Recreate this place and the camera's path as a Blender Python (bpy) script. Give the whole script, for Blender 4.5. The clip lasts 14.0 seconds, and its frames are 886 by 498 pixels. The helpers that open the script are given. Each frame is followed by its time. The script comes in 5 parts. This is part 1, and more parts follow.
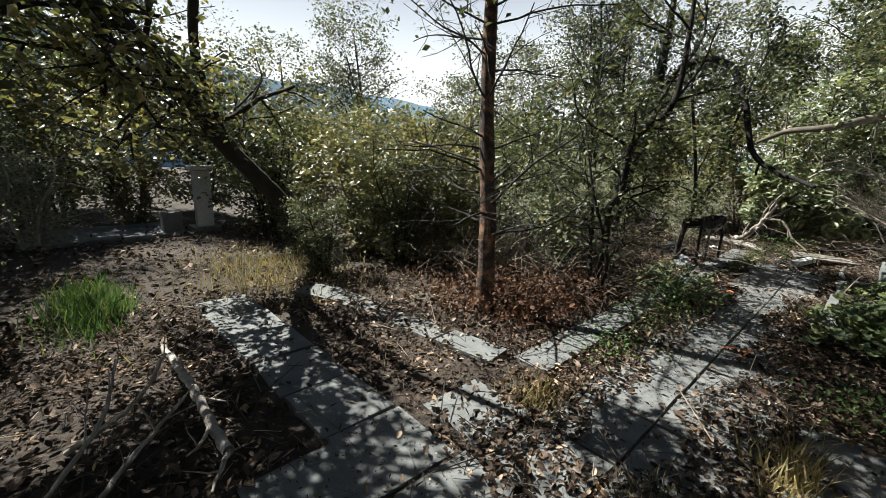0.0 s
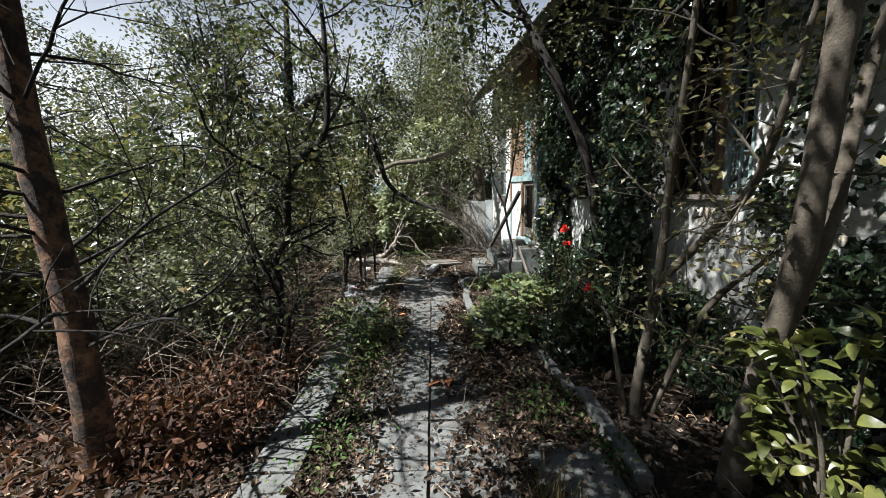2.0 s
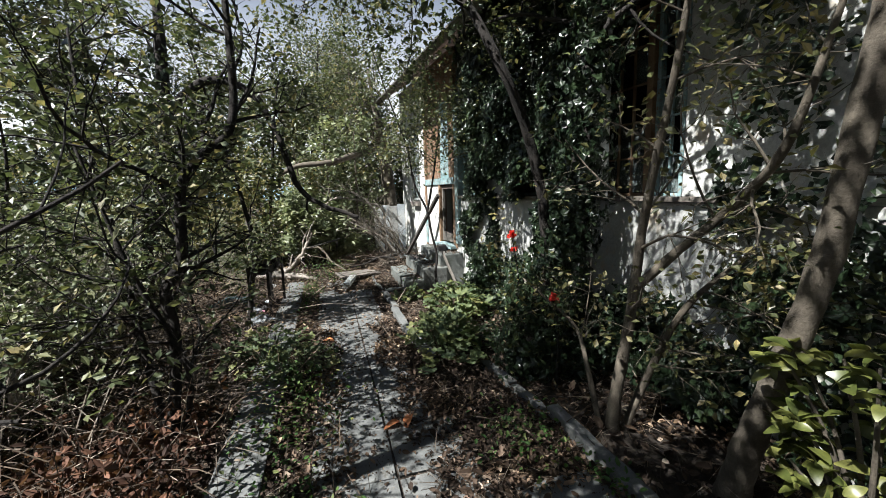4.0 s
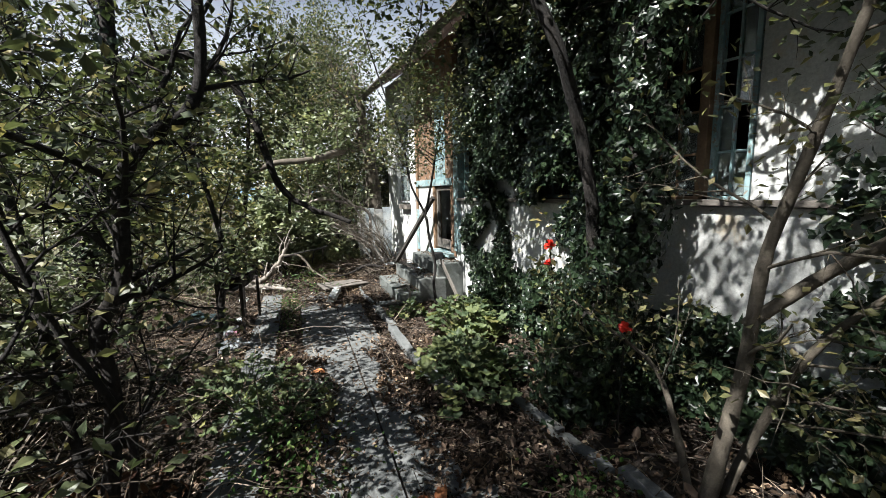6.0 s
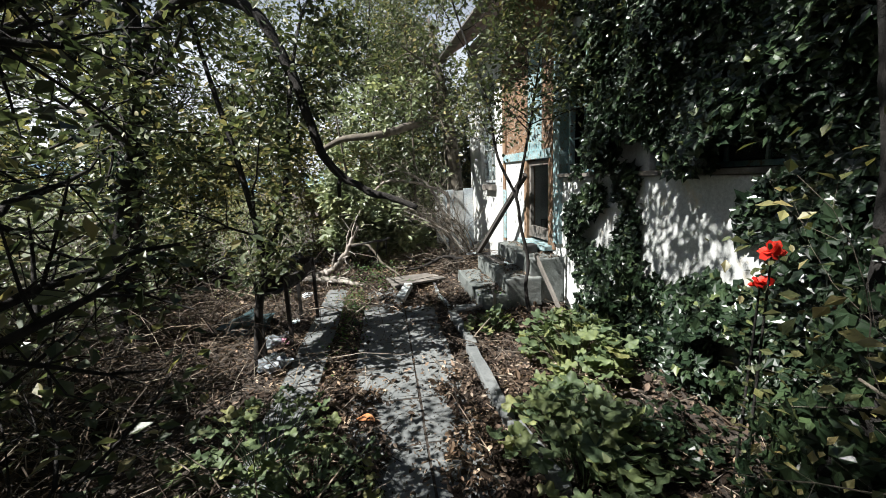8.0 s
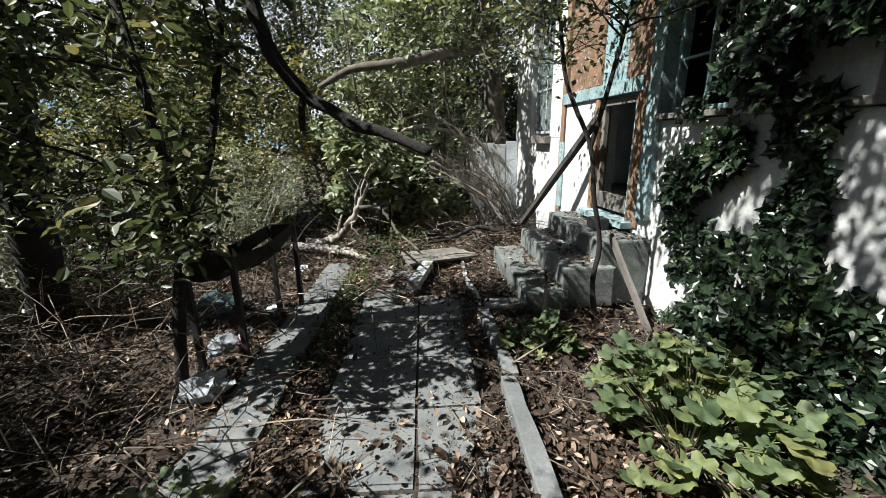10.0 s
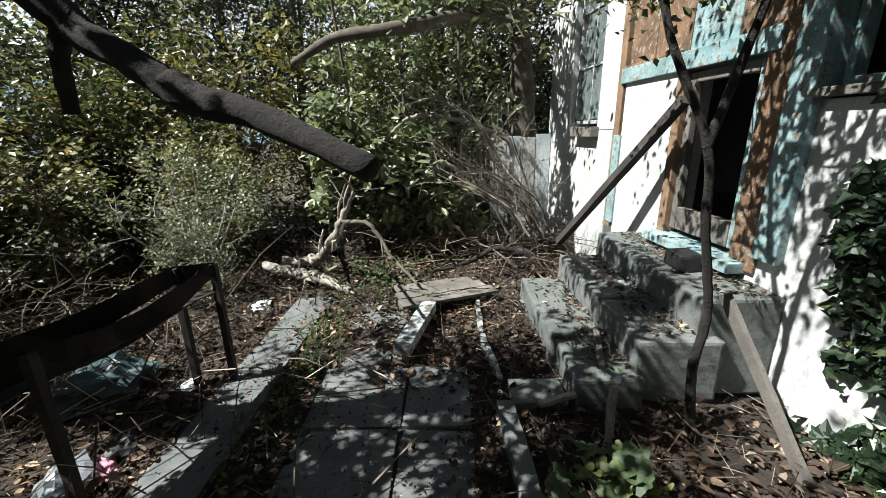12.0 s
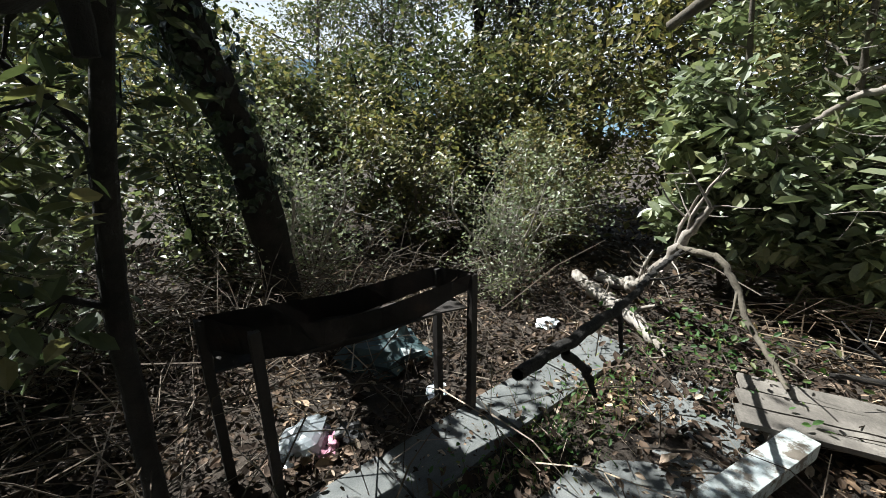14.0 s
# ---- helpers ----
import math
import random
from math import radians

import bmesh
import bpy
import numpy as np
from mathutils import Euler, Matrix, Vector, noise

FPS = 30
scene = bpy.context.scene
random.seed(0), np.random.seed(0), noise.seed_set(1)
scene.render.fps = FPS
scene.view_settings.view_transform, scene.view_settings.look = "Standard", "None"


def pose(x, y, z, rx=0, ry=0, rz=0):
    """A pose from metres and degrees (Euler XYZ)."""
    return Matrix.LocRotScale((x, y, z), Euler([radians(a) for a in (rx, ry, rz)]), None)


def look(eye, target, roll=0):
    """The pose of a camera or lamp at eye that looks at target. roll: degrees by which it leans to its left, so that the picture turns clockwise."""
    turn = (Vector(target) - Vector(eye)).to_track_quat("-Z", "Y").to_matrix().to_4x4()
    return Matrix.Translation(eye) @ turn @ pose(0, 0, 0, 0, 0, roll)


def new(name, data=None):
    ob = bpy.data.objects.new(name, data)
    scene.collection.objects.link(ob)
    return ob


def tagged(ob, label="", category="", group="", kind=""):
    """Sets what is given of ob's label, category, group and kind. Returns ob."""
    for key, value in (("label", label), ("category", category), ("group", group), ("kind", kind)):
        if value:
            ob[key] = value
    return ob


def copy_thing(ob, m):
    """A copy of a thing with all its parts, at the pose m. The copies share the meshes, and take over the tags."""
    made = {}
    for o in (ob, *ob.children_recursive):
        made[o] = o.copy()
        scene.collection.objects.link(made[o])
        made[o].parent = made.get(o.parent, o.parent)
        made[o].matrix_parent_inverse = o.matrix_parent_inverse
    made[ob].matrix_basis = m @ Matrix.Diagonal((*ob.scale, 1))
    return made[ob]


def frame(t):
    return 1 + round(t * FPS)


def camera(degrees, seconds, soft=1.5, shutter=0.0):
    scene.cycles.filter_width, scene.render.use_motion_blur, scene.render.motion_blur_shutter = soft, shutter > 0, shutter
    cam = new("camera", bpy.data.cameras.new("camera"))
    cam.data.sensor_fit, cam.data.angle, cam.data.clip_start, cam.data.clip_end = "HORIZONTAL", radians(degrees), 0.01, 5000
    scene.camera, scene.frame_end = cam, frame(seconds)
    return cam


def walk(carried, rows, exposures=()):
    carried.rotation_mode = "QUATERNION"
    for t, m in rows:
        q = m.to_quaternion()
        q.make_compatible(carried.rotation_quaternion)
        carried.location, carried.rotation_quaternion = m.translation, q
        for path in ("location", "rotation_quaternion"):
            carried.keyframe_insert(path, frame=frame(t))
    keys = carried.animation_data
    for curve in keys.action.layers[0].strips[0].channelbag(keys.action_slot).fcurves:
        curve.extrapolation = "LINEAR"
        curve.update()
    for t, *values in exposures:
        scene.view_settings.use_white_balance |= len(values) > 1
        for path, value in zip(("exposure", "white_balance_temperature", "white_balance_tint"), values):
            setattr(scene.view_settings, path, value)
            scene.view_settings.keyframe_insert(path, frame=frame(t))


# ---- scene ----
cam = camera(96.3, 14.0, soft=0.8)
PATH = [
    (0, (0.668, -0.782, 1.568), (-0.764, 0.539, 1.117), 1.9),
    (0.5, (0.532, -0.562, 1.639), (-0.529, 1.075, 1.2), 1.5),
    (1, (0.387, -0.297, 1.643), (-0.283, 1.547, 1.254), 0.7),
    (1.5, (0.25, -0.101, 1.645), (-0.04, 1.846, 1.291), 0.3),
    (2, (0.052, 0.06, 1.653), (0.1, 2.037, 1.355), -0.9),
    (2.5, (-0.02, 0.231, 1.636), (0.254, 2.192, 1.356), -1.4),
    (3, (-0.074, 0.4, 1.64), (0.319, 2.341, 1.36), -1.6),
    (3.2, (-0.12, 0.447, 1.645), (0.314, 2.377, 1.353), -1.6),
    (5.3, (-0.46, 0.918, 1.715), (0.184, 2.79, 1.429), -1.2),
    (5.5, (-0.461, 1.02, 1.698), (0.193, 2.887, 1.406), -1.0),
    (6, (-0.47, 1.38, 1.658), (0.213, 3.239, 1.378), -1.1),
    (6.5, (-0.412, 1.653, 1.611), (0.23, 3.52, 1.29), -1.6),
    (7, (-0.282, 1.942, 1.625), (0.284, 3.831, 1.292), -1.1),
    (7.5, (-0.229, 2.23, 1.568), (0.202, 4.151, 1.213), -1.3),
    (8, (-0.16, 2.606, 1.588), (0.115, 4.555, 1.234), -2.4),
    (8.2, (-0.142, 2.709, 1.579), (0.068, 4.664, 1.209), -3.3),
    (10.3, (0.112, 4.164, 1.408), (0.19, 6.083, 0.851), -0.9),
    (10.5, (0.143, 4.284, 1.409), (0.209, 6.201, 0.841), -1.2),
    (11, (0.203, 4.607, 1.414), (0.301, 6.517, 0.831), -1.0),
    (11.5, (0.238, 4.926, 1.393), (0.374, 6.833, 0.803), -0.7),
    (12, (0.233, 5.234, 1.415), (0.22, 7.151, 0.843), -0.9),
    (12.5, (0.308, 5.525, 1.402), (-0.016, 7.415, 0.832), -1.1),
    (13, (0.322, 5.775, 1.392), (-0.386, 7.553, 0.812), -1.1),
    (13.5, (0.259, 6.01, 1.381), (-0.827, 7.579, 0.783), -0.8),
    (14, (0.177, 6.088, 1.366), (-1.292, 7.318, 0.791), -0.7),
]
walk(cam, [(t, look(eye, target, roll)) for t, eye, target, roll in PATH], exposures=((0, 1.5, 6600, 6), (1.5, 1.45, 6400, 9), (7, 1.6, 6400, 9), (8.1, 1.5, 6400, 8), (10.5, 1.3, 6350, 7), (12.5, 1.3, 6300, 5), (14, 1.4, 6250, 5)))

# ---- world, sun, exposure ----
SUN_DIR = Vector((-0.6, -0.17, 0.82)).normalized()
world = bpy.data.worlds.new("sky")
scene.world = world
world.use_nodes = True
wn = world.node_tree.nodes
sky = wn.new("ShaderNodeTexSky")
sky.sky_type = "NISHITA"
sky.sun_disc = False
sky.sun_elevation = math.asin(SUN_DIR.z)
sky.sun_rotation = math.atan2(SUN_DIR.x, SUN_DIR.y)
sky.air_density = 0.4
sky.dust_density = 0.4
wn["Background"].inputs["Strength"].default_value = 0.05
world.node_tree.links.new(sky.outputs["Color"], wn["Background"].inputs["Color"])
sun_data = bpy.data.lights.new("sun", "SUN")
sun_data.energy = 5.0
sun_data.angle = radians(0.55)
sun_data.color = (1.0, 0.975, 0.93)
sun = new("sun", sun_data)
sun.matrix_world = look(SUN_DIR * 60, (0, 0, 0))

# ---- materials ----
rng = np.random.default_rng(7)


def shader(name):
    m = bpy.data.materials.new(name)
    m.use_nodes = True
    nt = m.node_tree
    return m, nt, nt.nodes["Principled BSDF"]


def link(nt, a, b):
    nt.links.new(a, b)


def noise_node(nt, scale, detail=4.0, rough=0.6, coords="Object"):
    tc = nt.nodes.new("ShaderNodeTexCoord")
    n = nt.nodes.new("ShaderNodeTexNoise")
    n.inputs["Scale"].default_value = scale
    n.inputs["Detail"].default_value = detail
    n.inputs["Roughness"].default_value = rough
    link(nt, tc.outputs[coords], n.inputs["Vector"])
    return n


def ramp(nt, fac, stops):
    r = nt.nodes.new("ShaderNodeValToRGB")
    while len(r.color_ramp.elements) < len(stops):
        r.color_ramp.elements.new(0.5)
    for e, (p, c) in zip(r.color_ramp.elements, stops):
        e.position, e.color = p, (*c, 1)
    link(nt, fac, r.inputs["Fac"])
    return r


def mix(nt, fac, a, b, mode="MIX"):
    n = nt.nodes.new("ShaderNodeMix")
    n.data_type, n.blend_type = "RGBA", mode
    if isinstance(fac, float):
        n.inputs[0].default_value = fac
    else:
        link(nt, fac, n.inputs[0])
    link(nt, a, n.inputs[6])
    if isinstance(b, tuple):
        n.inputs[7].default_value = (*b, 1)
    else:
        link(nt, b, n.inputs[7])
    return n.outputs[2]


def relief(nt, bsdf, height, strength, distance):
    b = nt.nodes.new("ShaderNodeBump")
    b.inputs["Strength"].default_value = strength
    b.inputs["Distance"].default_value = distance
    link(nt, height, b.inputs["Height"])
    link(nt, b.outputs["Normal"], bsdf.inputs["Normal"])


def rough_surface(name, stops, big, small, roughness=0.9, bump=0.5, dist=0.01, dirt=None, dirt_scale=3.0, dirt_at=(0.5, 0.65)):
    """A weathered surface: colour by broad stains and fine grain, relief by the grain."""
    m, nt, p = shader(name)
    a, b = noise_node(nt, big), noise_node(nt, small, 6.0, 0.7)
    col = ramp(nt, a.outputs["Fac"], stops).outputs["Color"]
    grain = ramp(nt, b.outputs["Fac"], [(0.3, (0.55, 0.55, 0.55)), (0.7, (1.15, 1.15, 1.15))])
    col = mix(nt, 0.7, col, grain.outputs["Color"], "MULTIPLY")
    if dirt:
        d = noise_node(nt, dirt_scale, 7.0, 0.7)
        mask = ramp(nt, d.outputs["Fac"], [(dirt_at[0], (0, 0, 0)), (dirt_at[1], (1, 1, 1))])
        col = mix(nt, mask.outputs["Color"], col, dirt)
    link(nt, col, p.inputs["Base Color"])
    p.inputs["Roughness"].default_value = roughness
    relief(nt, p, b.outputs["Fac"], bump, dist)
    return m


def leafy(name, stops, translucent=0.25, roughness=0.34, per="island", gloss=0.5):
    """Leaves: each one its own shade, some light coming through."""
    m, nt, p = shader(name)
    if per == "island":
        r = nt.nodes.new("ShaderNodeNewGeometry").outputs["Random Per Island"]
    else:
        r = nt.nodes.new("ShaderNodeObjectInfo").outputs["Random"]
    col = ramp(nt, r, stops).outputs["Color"]
    n = noise_node(nt, 60.0, 3.0)
    col = mix(nt, 0.5, col, ramp(nt, n.outputs["Fac"], [(0.3, (0.7, 0.7, 0.7)), (0.7, (1.15, 1.15, 1.1))]).outputs["Color"], "MULTIPLY")
    clump = noise_node(nt, 1.7, 3.0)
    col = mix(nt, 0.8, col, ramp(nt, clump.outputs["Fac"], [(0.34, (0.6, 0.64, 0.64)), (0.5, (1.0, 1.0, 0.98)), (0.66, (1.6, 1.5, 1.25))]).outputs["Color"], "MULTIPLY")
    link(nt, col, p.inputs["Base Color"])
    p.inputs["Roughness"].default_value = roughness
    p.inputs["Specular IOR Level"].default_value = gloss
    if translucent > 0:
        tr = nt.nodes.new("ShaderNodeBsdfTranslucent")
        warm = mix(nt, 1.0, col, (1.08, 1.12, 0.78), "MULTIPLY")
        link(nt, warm, tr.inputs["Color"])
        ms = nt.nodes.new("ShaderNodeMixShader")
        ms.inputs["Fac"].default_value = translucent
        link(nt, p.outputs["BSDF"], ms.inputs[1])
        link(nt, tr.outputs["BSDF"], ms.inputs[2])
        link(nt, ms.outputs["Shader"], nt.nodes["Material Output"].inputs["Surface"])
    return m


M_SOIL = rough_surface("soil", [(0.3, (0.03, 0.023, 0.018)), (0.6, (0.065, 0.05, 0.039)), (0.8, (0.11, 0.085, 0.066))], 1.4, 45.0, 1.0, 0.9, 0.03)
M_CONCRETE = rough_surface("concrete", [(0.3, (0.10, 0.107, 0.107)), (0.55, (0.165, 0.172, 0.17)), (0.8, (0.25, 0.255, 0.247))], 2.2, 70.0, 0.9, 0.5, 0.006, (0.07, 0.06, 0.045), 4.5, (0.56, 0.72))
M_STEP = rough_surface("step_concrete", [(0.3, (0.10, 0.112, 0.106)), (0.6, (0.17, 0.182, 0.172)), (0.85, (0.26, 0.262, 0.245))], 2.5, 55.0, 0.9, 0.6, 0.008, (0.05, 0.06, 0.035), 3.5, (0.55, 0.72))
M_PLASTER = rough_surface("whitewash", [(0.35, (0.42, 0.43, 0.42)), (0.6, (0.62, 0.625, 0.61))], 1.6, 40.0, 0.92, 0.35, 0.006, (0.5, 0.43, 0.33), 2.0, (0.57, 0.66))
M_TEAL = rough_surface("peeling_teal_paint", [(0.35, (0.16, 0.28, 0.30)), (0.65, (0.32, 0.44, 0.46))], 5.0, 60.0, 0.75, 0.5, 0.004, (0.2, 0.15, 0.11), 26.0, (0.52, 0.62))
M_BROWN_PAINT = rough_surface("peeling_brown_paint", [(0.35, (0.10, 0.06, 0.035)), (0.65, (0.24, 0.14, 0.08))], 5.0, 60.0, 0.8, 0.6, 0.005, (0.3, 0.29, 0.26), 24.0, (0.55, 0.64))
M_OLD_WOOD = rough_surface("weathered_wood", [(0.3, (0.09, 0.08, 0.07)), (0.6, (0.19, 0.17, 0.15)), (0.8, (0.33, 0.3, 0.27))], 4.0, 80.0, 0.85, 0.7, 0.005)
M_DARK_WOOD = rough_surface("dark_old_timber", [(0.3, (0.022, 0.019, 0.017)), (0.6, (0.05, 0.043, 0.038)), (0.8, (0.09, 0.08, 0.07))], 4.0, 80.0, 0.9, 0.7, 0.005)
M_ORANGE_WOOD = rough_surface("bare_orange_wood", [(0.3, (0.15, 0.09, 0.055)), (0.6, (0.27, 0.175, 0.105)), (0.8, (0.40, 0.32, 0.22))], 5.0, 70.0, 0.8, 0.5, 0.004)
M_PALE_PAINT = rough_surface("flaking_pale_paint", [(0.35, (0.34, 0.39, 0.41)), (0.65, (0.55, 0.58, 0.57))], 6.0, 60.0, 0.8, 0.5, 0.004, (0.13, 0.11, 0.09), 13.0, (0.48, 0.58))
M_BLUE_METAL = rough_surface("weathered_blue_sheet", [(0.3, (0.38, 0.46, 0.52)), (0.6, (0.62, 0.66, 0.68)), (0.8, (0.75, 0.76, 0.75))], 2.5, 40.0, 0.6, 0.3, 0.004, (0.25, 0.2, 0.16), 6.0, (0.6, 0.66))
# near-black base colour stands in for the unlit room
M_ROOM_SHADE = rough_surface("painted_room_shade", [(0.4, (0.012, 0.012, 0.013)), (0.7, (0.03, 0.028, 0.026))], 2.0, 20.0, 0.95, 0.2)
M_RUST = rough_surface("rusted_iron", [(0.3, (0.013, 0.011, 0.01)), (0.6, (0.028, 0.021, 0.018)), (0.85, (0.085, 0.045, 0.03))], 6.0, 60.0, 0.75, 0.6, 0.004)
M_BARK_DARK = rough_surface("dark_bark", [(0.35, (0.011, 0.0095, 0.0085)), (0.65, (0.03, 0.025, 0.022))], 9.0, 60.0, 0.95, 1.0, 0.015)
M_BARK_GREY = rough_surface("grey_smooth_bark", [(0.35, (0.075, 0.063, 0.049)), (0.6, (0.14, 0.12, 0.093)), (0.8, (0.24, 0.205, 0.165))], 9.0, 70.0, 0.95, 0.9, 0.006, (0.09, 0.08, 0.06), 7.0, (0.58, 0.68))
M_BARK_PINE = rough_surface("orange_flaking_bark", [(0.35, (0.11, 0.06, 0.04)), (0.55, (0.28, 0.15, 0.085)), (0.75, (0.4, 0.27, 0.19))], 7.0, 38.0, 0.95, 1.0, 0.02, (0.04, 0.03, 0.026), 9.0, (0.42, 0.54))
M_DEAD = rough_surface("grey_dead_wood", [(0.35, (0.22, 0.19, 0.16)), (0.65, (0.42, 0.38, 0.34))], 6.0, 60.0, 0.9, 0.6, 0.006)
M_TILE = rough_surface("roof_sheet", [(0.35, (0.09, 0.07, 0.06)), (0.65, (0.17, 0.13, 0.11))], 3.0, 40.0, 0.9, 0.5)
# distance haze is mixed into the hills' blue base colour
M_HILL_HAZE = rough_surface("far_hills_haze_tint", [(0.35, (0.16, 0.27, 0.36)), (0.65, (0.22, 0.34, 0.43))], 0.004, 0.03, 1.0, 0.0)

M_LEAF = leafy("olive_green_leaf", [(0.0, (0.038, 0.054, 0.028)), (0.5, (0.082, 0.102, 0.052)), (0.85, (0.135, 0.148, 0.075)), (1.0, (0.26, 0.22, 0.11))], 0.3, 0.42)
M_LEAF_YELLOW = leafy("yellow_green_leaf", [(0.0, (0.07, 0.083, 0.036)), (0.5, (0.15, 0.155, 0.065)), (1.0, (0.29, 0.24, 0.12))], 0.3, 0.42)
M_LEAF_GREY = leafy("grey_green_leaf", [(0.0, (0.12, 0.155, 0.09)), (0.5, (0.2, 0.235, 0.145)), (1.0, (0.29, 0.31, 0.2))], 0.3, 0.42)
M_IVY = leafy("ivy_leaf", [(0.0, (0.009, 0.018, 0.01)), (0.6, (0.018, 0.033, 0.017)), (0.95, (0.036, 0.058, 0.028)), (1.0, (0.11, 0.13, 0.05))], 0.08, 0.32)
M_MALLOW = leafy("soft_green_lobed_leaf", [(0.0, (0.062, 0.095, 0.05)), (0.5, (0.108, 0.145, 0.068)), (0.9, (0.165, 0.195, 0.08)), (1.0, (0.25, 0.24, 0.1))], 0.35, 0.6, "object")
M_BROADLEAF = leafy("waxy_yellow_green_leaf", [(0.0, (0.06, 0.078, 0.022)), (0.5, (0.105, 0.122, 0.034)), (1.0, (0.165, 0.17, 0.055))], 0.3, 0.35, "object")
M_DRY = leafy("dry_leaf", [(0.0, (0.024, 0.017, 0.013)), (0.4, (0.052, 0.036, 0.028)), (0.75, (0.115, 0.08, 0.06)), (0.93, (0.26, 0.19, 0.15)), (1.0, (0.46, 0.37, 0.3))], 0.15, 0.8, "island", 0.2)
M_DRY_RED = leafy("red_brown_dead_leaf", [(0.0, (0.03, 0.018, 0.014)), (0.5, (0.075, 0.04, 0.029)), (1.0, (0.19, 0.1, 0.07))], 0.25, 0.7, "island", 0.2)
M_TWIG = leafy("dry_twig", [(0.0, (0.04, 0.031, 0.025)), (0.6, (0.11, 0.087, 0.07)), (1.0, (0.32, 0.27, 0.23))], 0.0, 0.9, "island", 0.2)
M_GRASS = leafy("grass_blade", [(0.0, (0.035, 0.09, 0.02)), (0.6, (0.07, 0.15, 0.035)), (1.0, (0.2, 0.2, 0.08))], 0.35, 0.6)
M_STRAW = leafy("straw_blade", [(0.0, (0.14, 0.12, 0.05)), (0.6, (0.3, 0.24, 0.12)), (1.0, (0.4, 0.33, 0.2))], 0.3, 0.8)
M_ROSE = leafy("red_petal", [(0.0, (0.45, 0.015, 0.012)), (1.0, (0.75, 0.05, 0.03))], 0.3, 0.5)
M_ORANGE_LEAF = leafy("orange_fallen_leaf", [(0.0, (0.3, 0.11, 0.045)), (1.0, (0.42, 0.17, 0.07))], 0.2, 0.8, "object")


def glassy(name, color, rough, trans):
    m, nt, p = shader(name)
    n = noise_node(nt, 12.0)
    link(nt, ramp(nt, n.outputs["Fac"], [(0.35, color), (0.7, tuple(min(1, c * 1.25) for c in color))]).outputs["Color"], p.inputs["Base Color"])
    p.inputs["Roughness"].default_value = rough
    p.inputs["Transmission Weight"].default_value = trans
    return m


M_GLASS = glassy("dusty_window_glass", (0.62, 0.72, 0.72), 0.06, 0.85)
M_PLASTIC = glassy("cloudy_plastic", (0.4, 0.44, 0.47), 0.25, 0.55)
M_BAG_BLUE = glassy("dull_blue_plastic_sheet", (0.035, 0.06, 0.065), 0.45, 0.0)
M_PINK = glassy("pink_printed_plastic", (0.42, 0.2, 0.27), 0.35, 0.0)
M_WHITE_SCRAP = glassy("white_crumpled_paper", (0.7, 0.74, 0.78), 0.7, 0.0)
M_BLACK_PLASTIC = glassy("black_plastic", (0.015, 0.015, 0.016), 0.5, 0.0)


# ---- mesh building ----
def mesh_arrays(name, verts, faces, smooth=False):
    """A mesh from an array of vertices and an array of equal-sided faces."""
    verts, faces = np.asarray(verts, np.float32), np.asarray(faces, np.int32)
    me = bpy.data.meshes.new(name)
    me.vertices.add(len(verts))
    me.vertices.foreach_set("co", verts.ravel())
    k = faces.shape[1]
    me.loops.add(faces.size)
    me.loops.foreach_set("vertex_index", faces.ravel())
    me.polygons.add(len(faces))
    me.polygons.foreach_set("loop_start", np.arange(0, faces.size, k, dtype=np.int32))
    me.polygons.foreach_set("loop_total", np.full(len(faces), k, np.int32))
    me.polygons.foreach_set("use_smooth", np.full(len(faces), smooth))
    me.update(calc_edges=True)
    return me


def linked(name, me, mat, parent=None, label=""):
    if not me.materials:
        me.materials.append(mat)
    ob = new(name, me)
    ob.parent = parent
    return tagged(ob, label)


def part(name, bm, mat, parent=None, label=""):
    me = bpy.data.meshes.new(name)
    bm.to_mesh(me)
    bm.free()
    return linked(name, me, mat, parent, label)


def empty(name, m=None):
    ob = new(name)
    ob.empty_display_size = 0.1
    if m is not None:
        ob.matrix_world = m
    return ob


def box_bm(x0, x1, y0, y1, z0, z1, bevel=0.006, jitter=0.0, seed=0):
    bm = bmesh.new()
    bmesh.ops.create_cube(bm, size=1)
    for v in bm.verts:
        v.co = Vector((x0 if v.co.x < 0 else x1, y0 if v.co.y < 0 else y1, z0 if v.co.z < 0 else z1))
    if bevel > 0:
        bmesh.ops.bevel(bm, geom=bm.edges[:], offset=bevel, segments=2, affect="EDGES", profile=0.6)
    if jitter:
        for v in bm.verts:
            v.co += noise.noise_vector(v.co * 7 + Vector((seed, 0, 0))) * jitter
    return bm


def plank_bm(a, b, width, thick, bevel=0.004, jitter=0.004, side=(0, 0, 1), cuts=6):
    """A sawn board from a to b; side: roughly the normal of its broad face."""
    a, b = Vector(a), Vector(b)
    y = (b - a).normalized()
    x = y.cross(Vector(side)).normalized()
    z = x.cross(y)
    bm = bmesh.new()
    bmesh.ops.create_cube(bm, size=1)
    long_edges = [e for e in bm.edges if abs(e.verts[0].co.y - e.verts[1].co.y) > 0.5]
    bmesh.ops.subdivide_edges(bm, edges=long_edges, cuts=cuts)
    bmesh.ops.bevel(bm, geom=[e for e in bm.edges if len(e.link_faces) == 2 and e.calc_face_angle(0) > 1], offset=bevel / max(width, 0.01) * 0.3, segments=1, affect="EDGES")
    length = (b - a).length
    for v in bm.verts:
        p = (a + b) / 2 + x * (v.co.x * width) + y * (v.co.y * length) + z * (v.co.z * thick)
        v.co = p + noise.noise_vector(p * 9) * jitter
    return bm


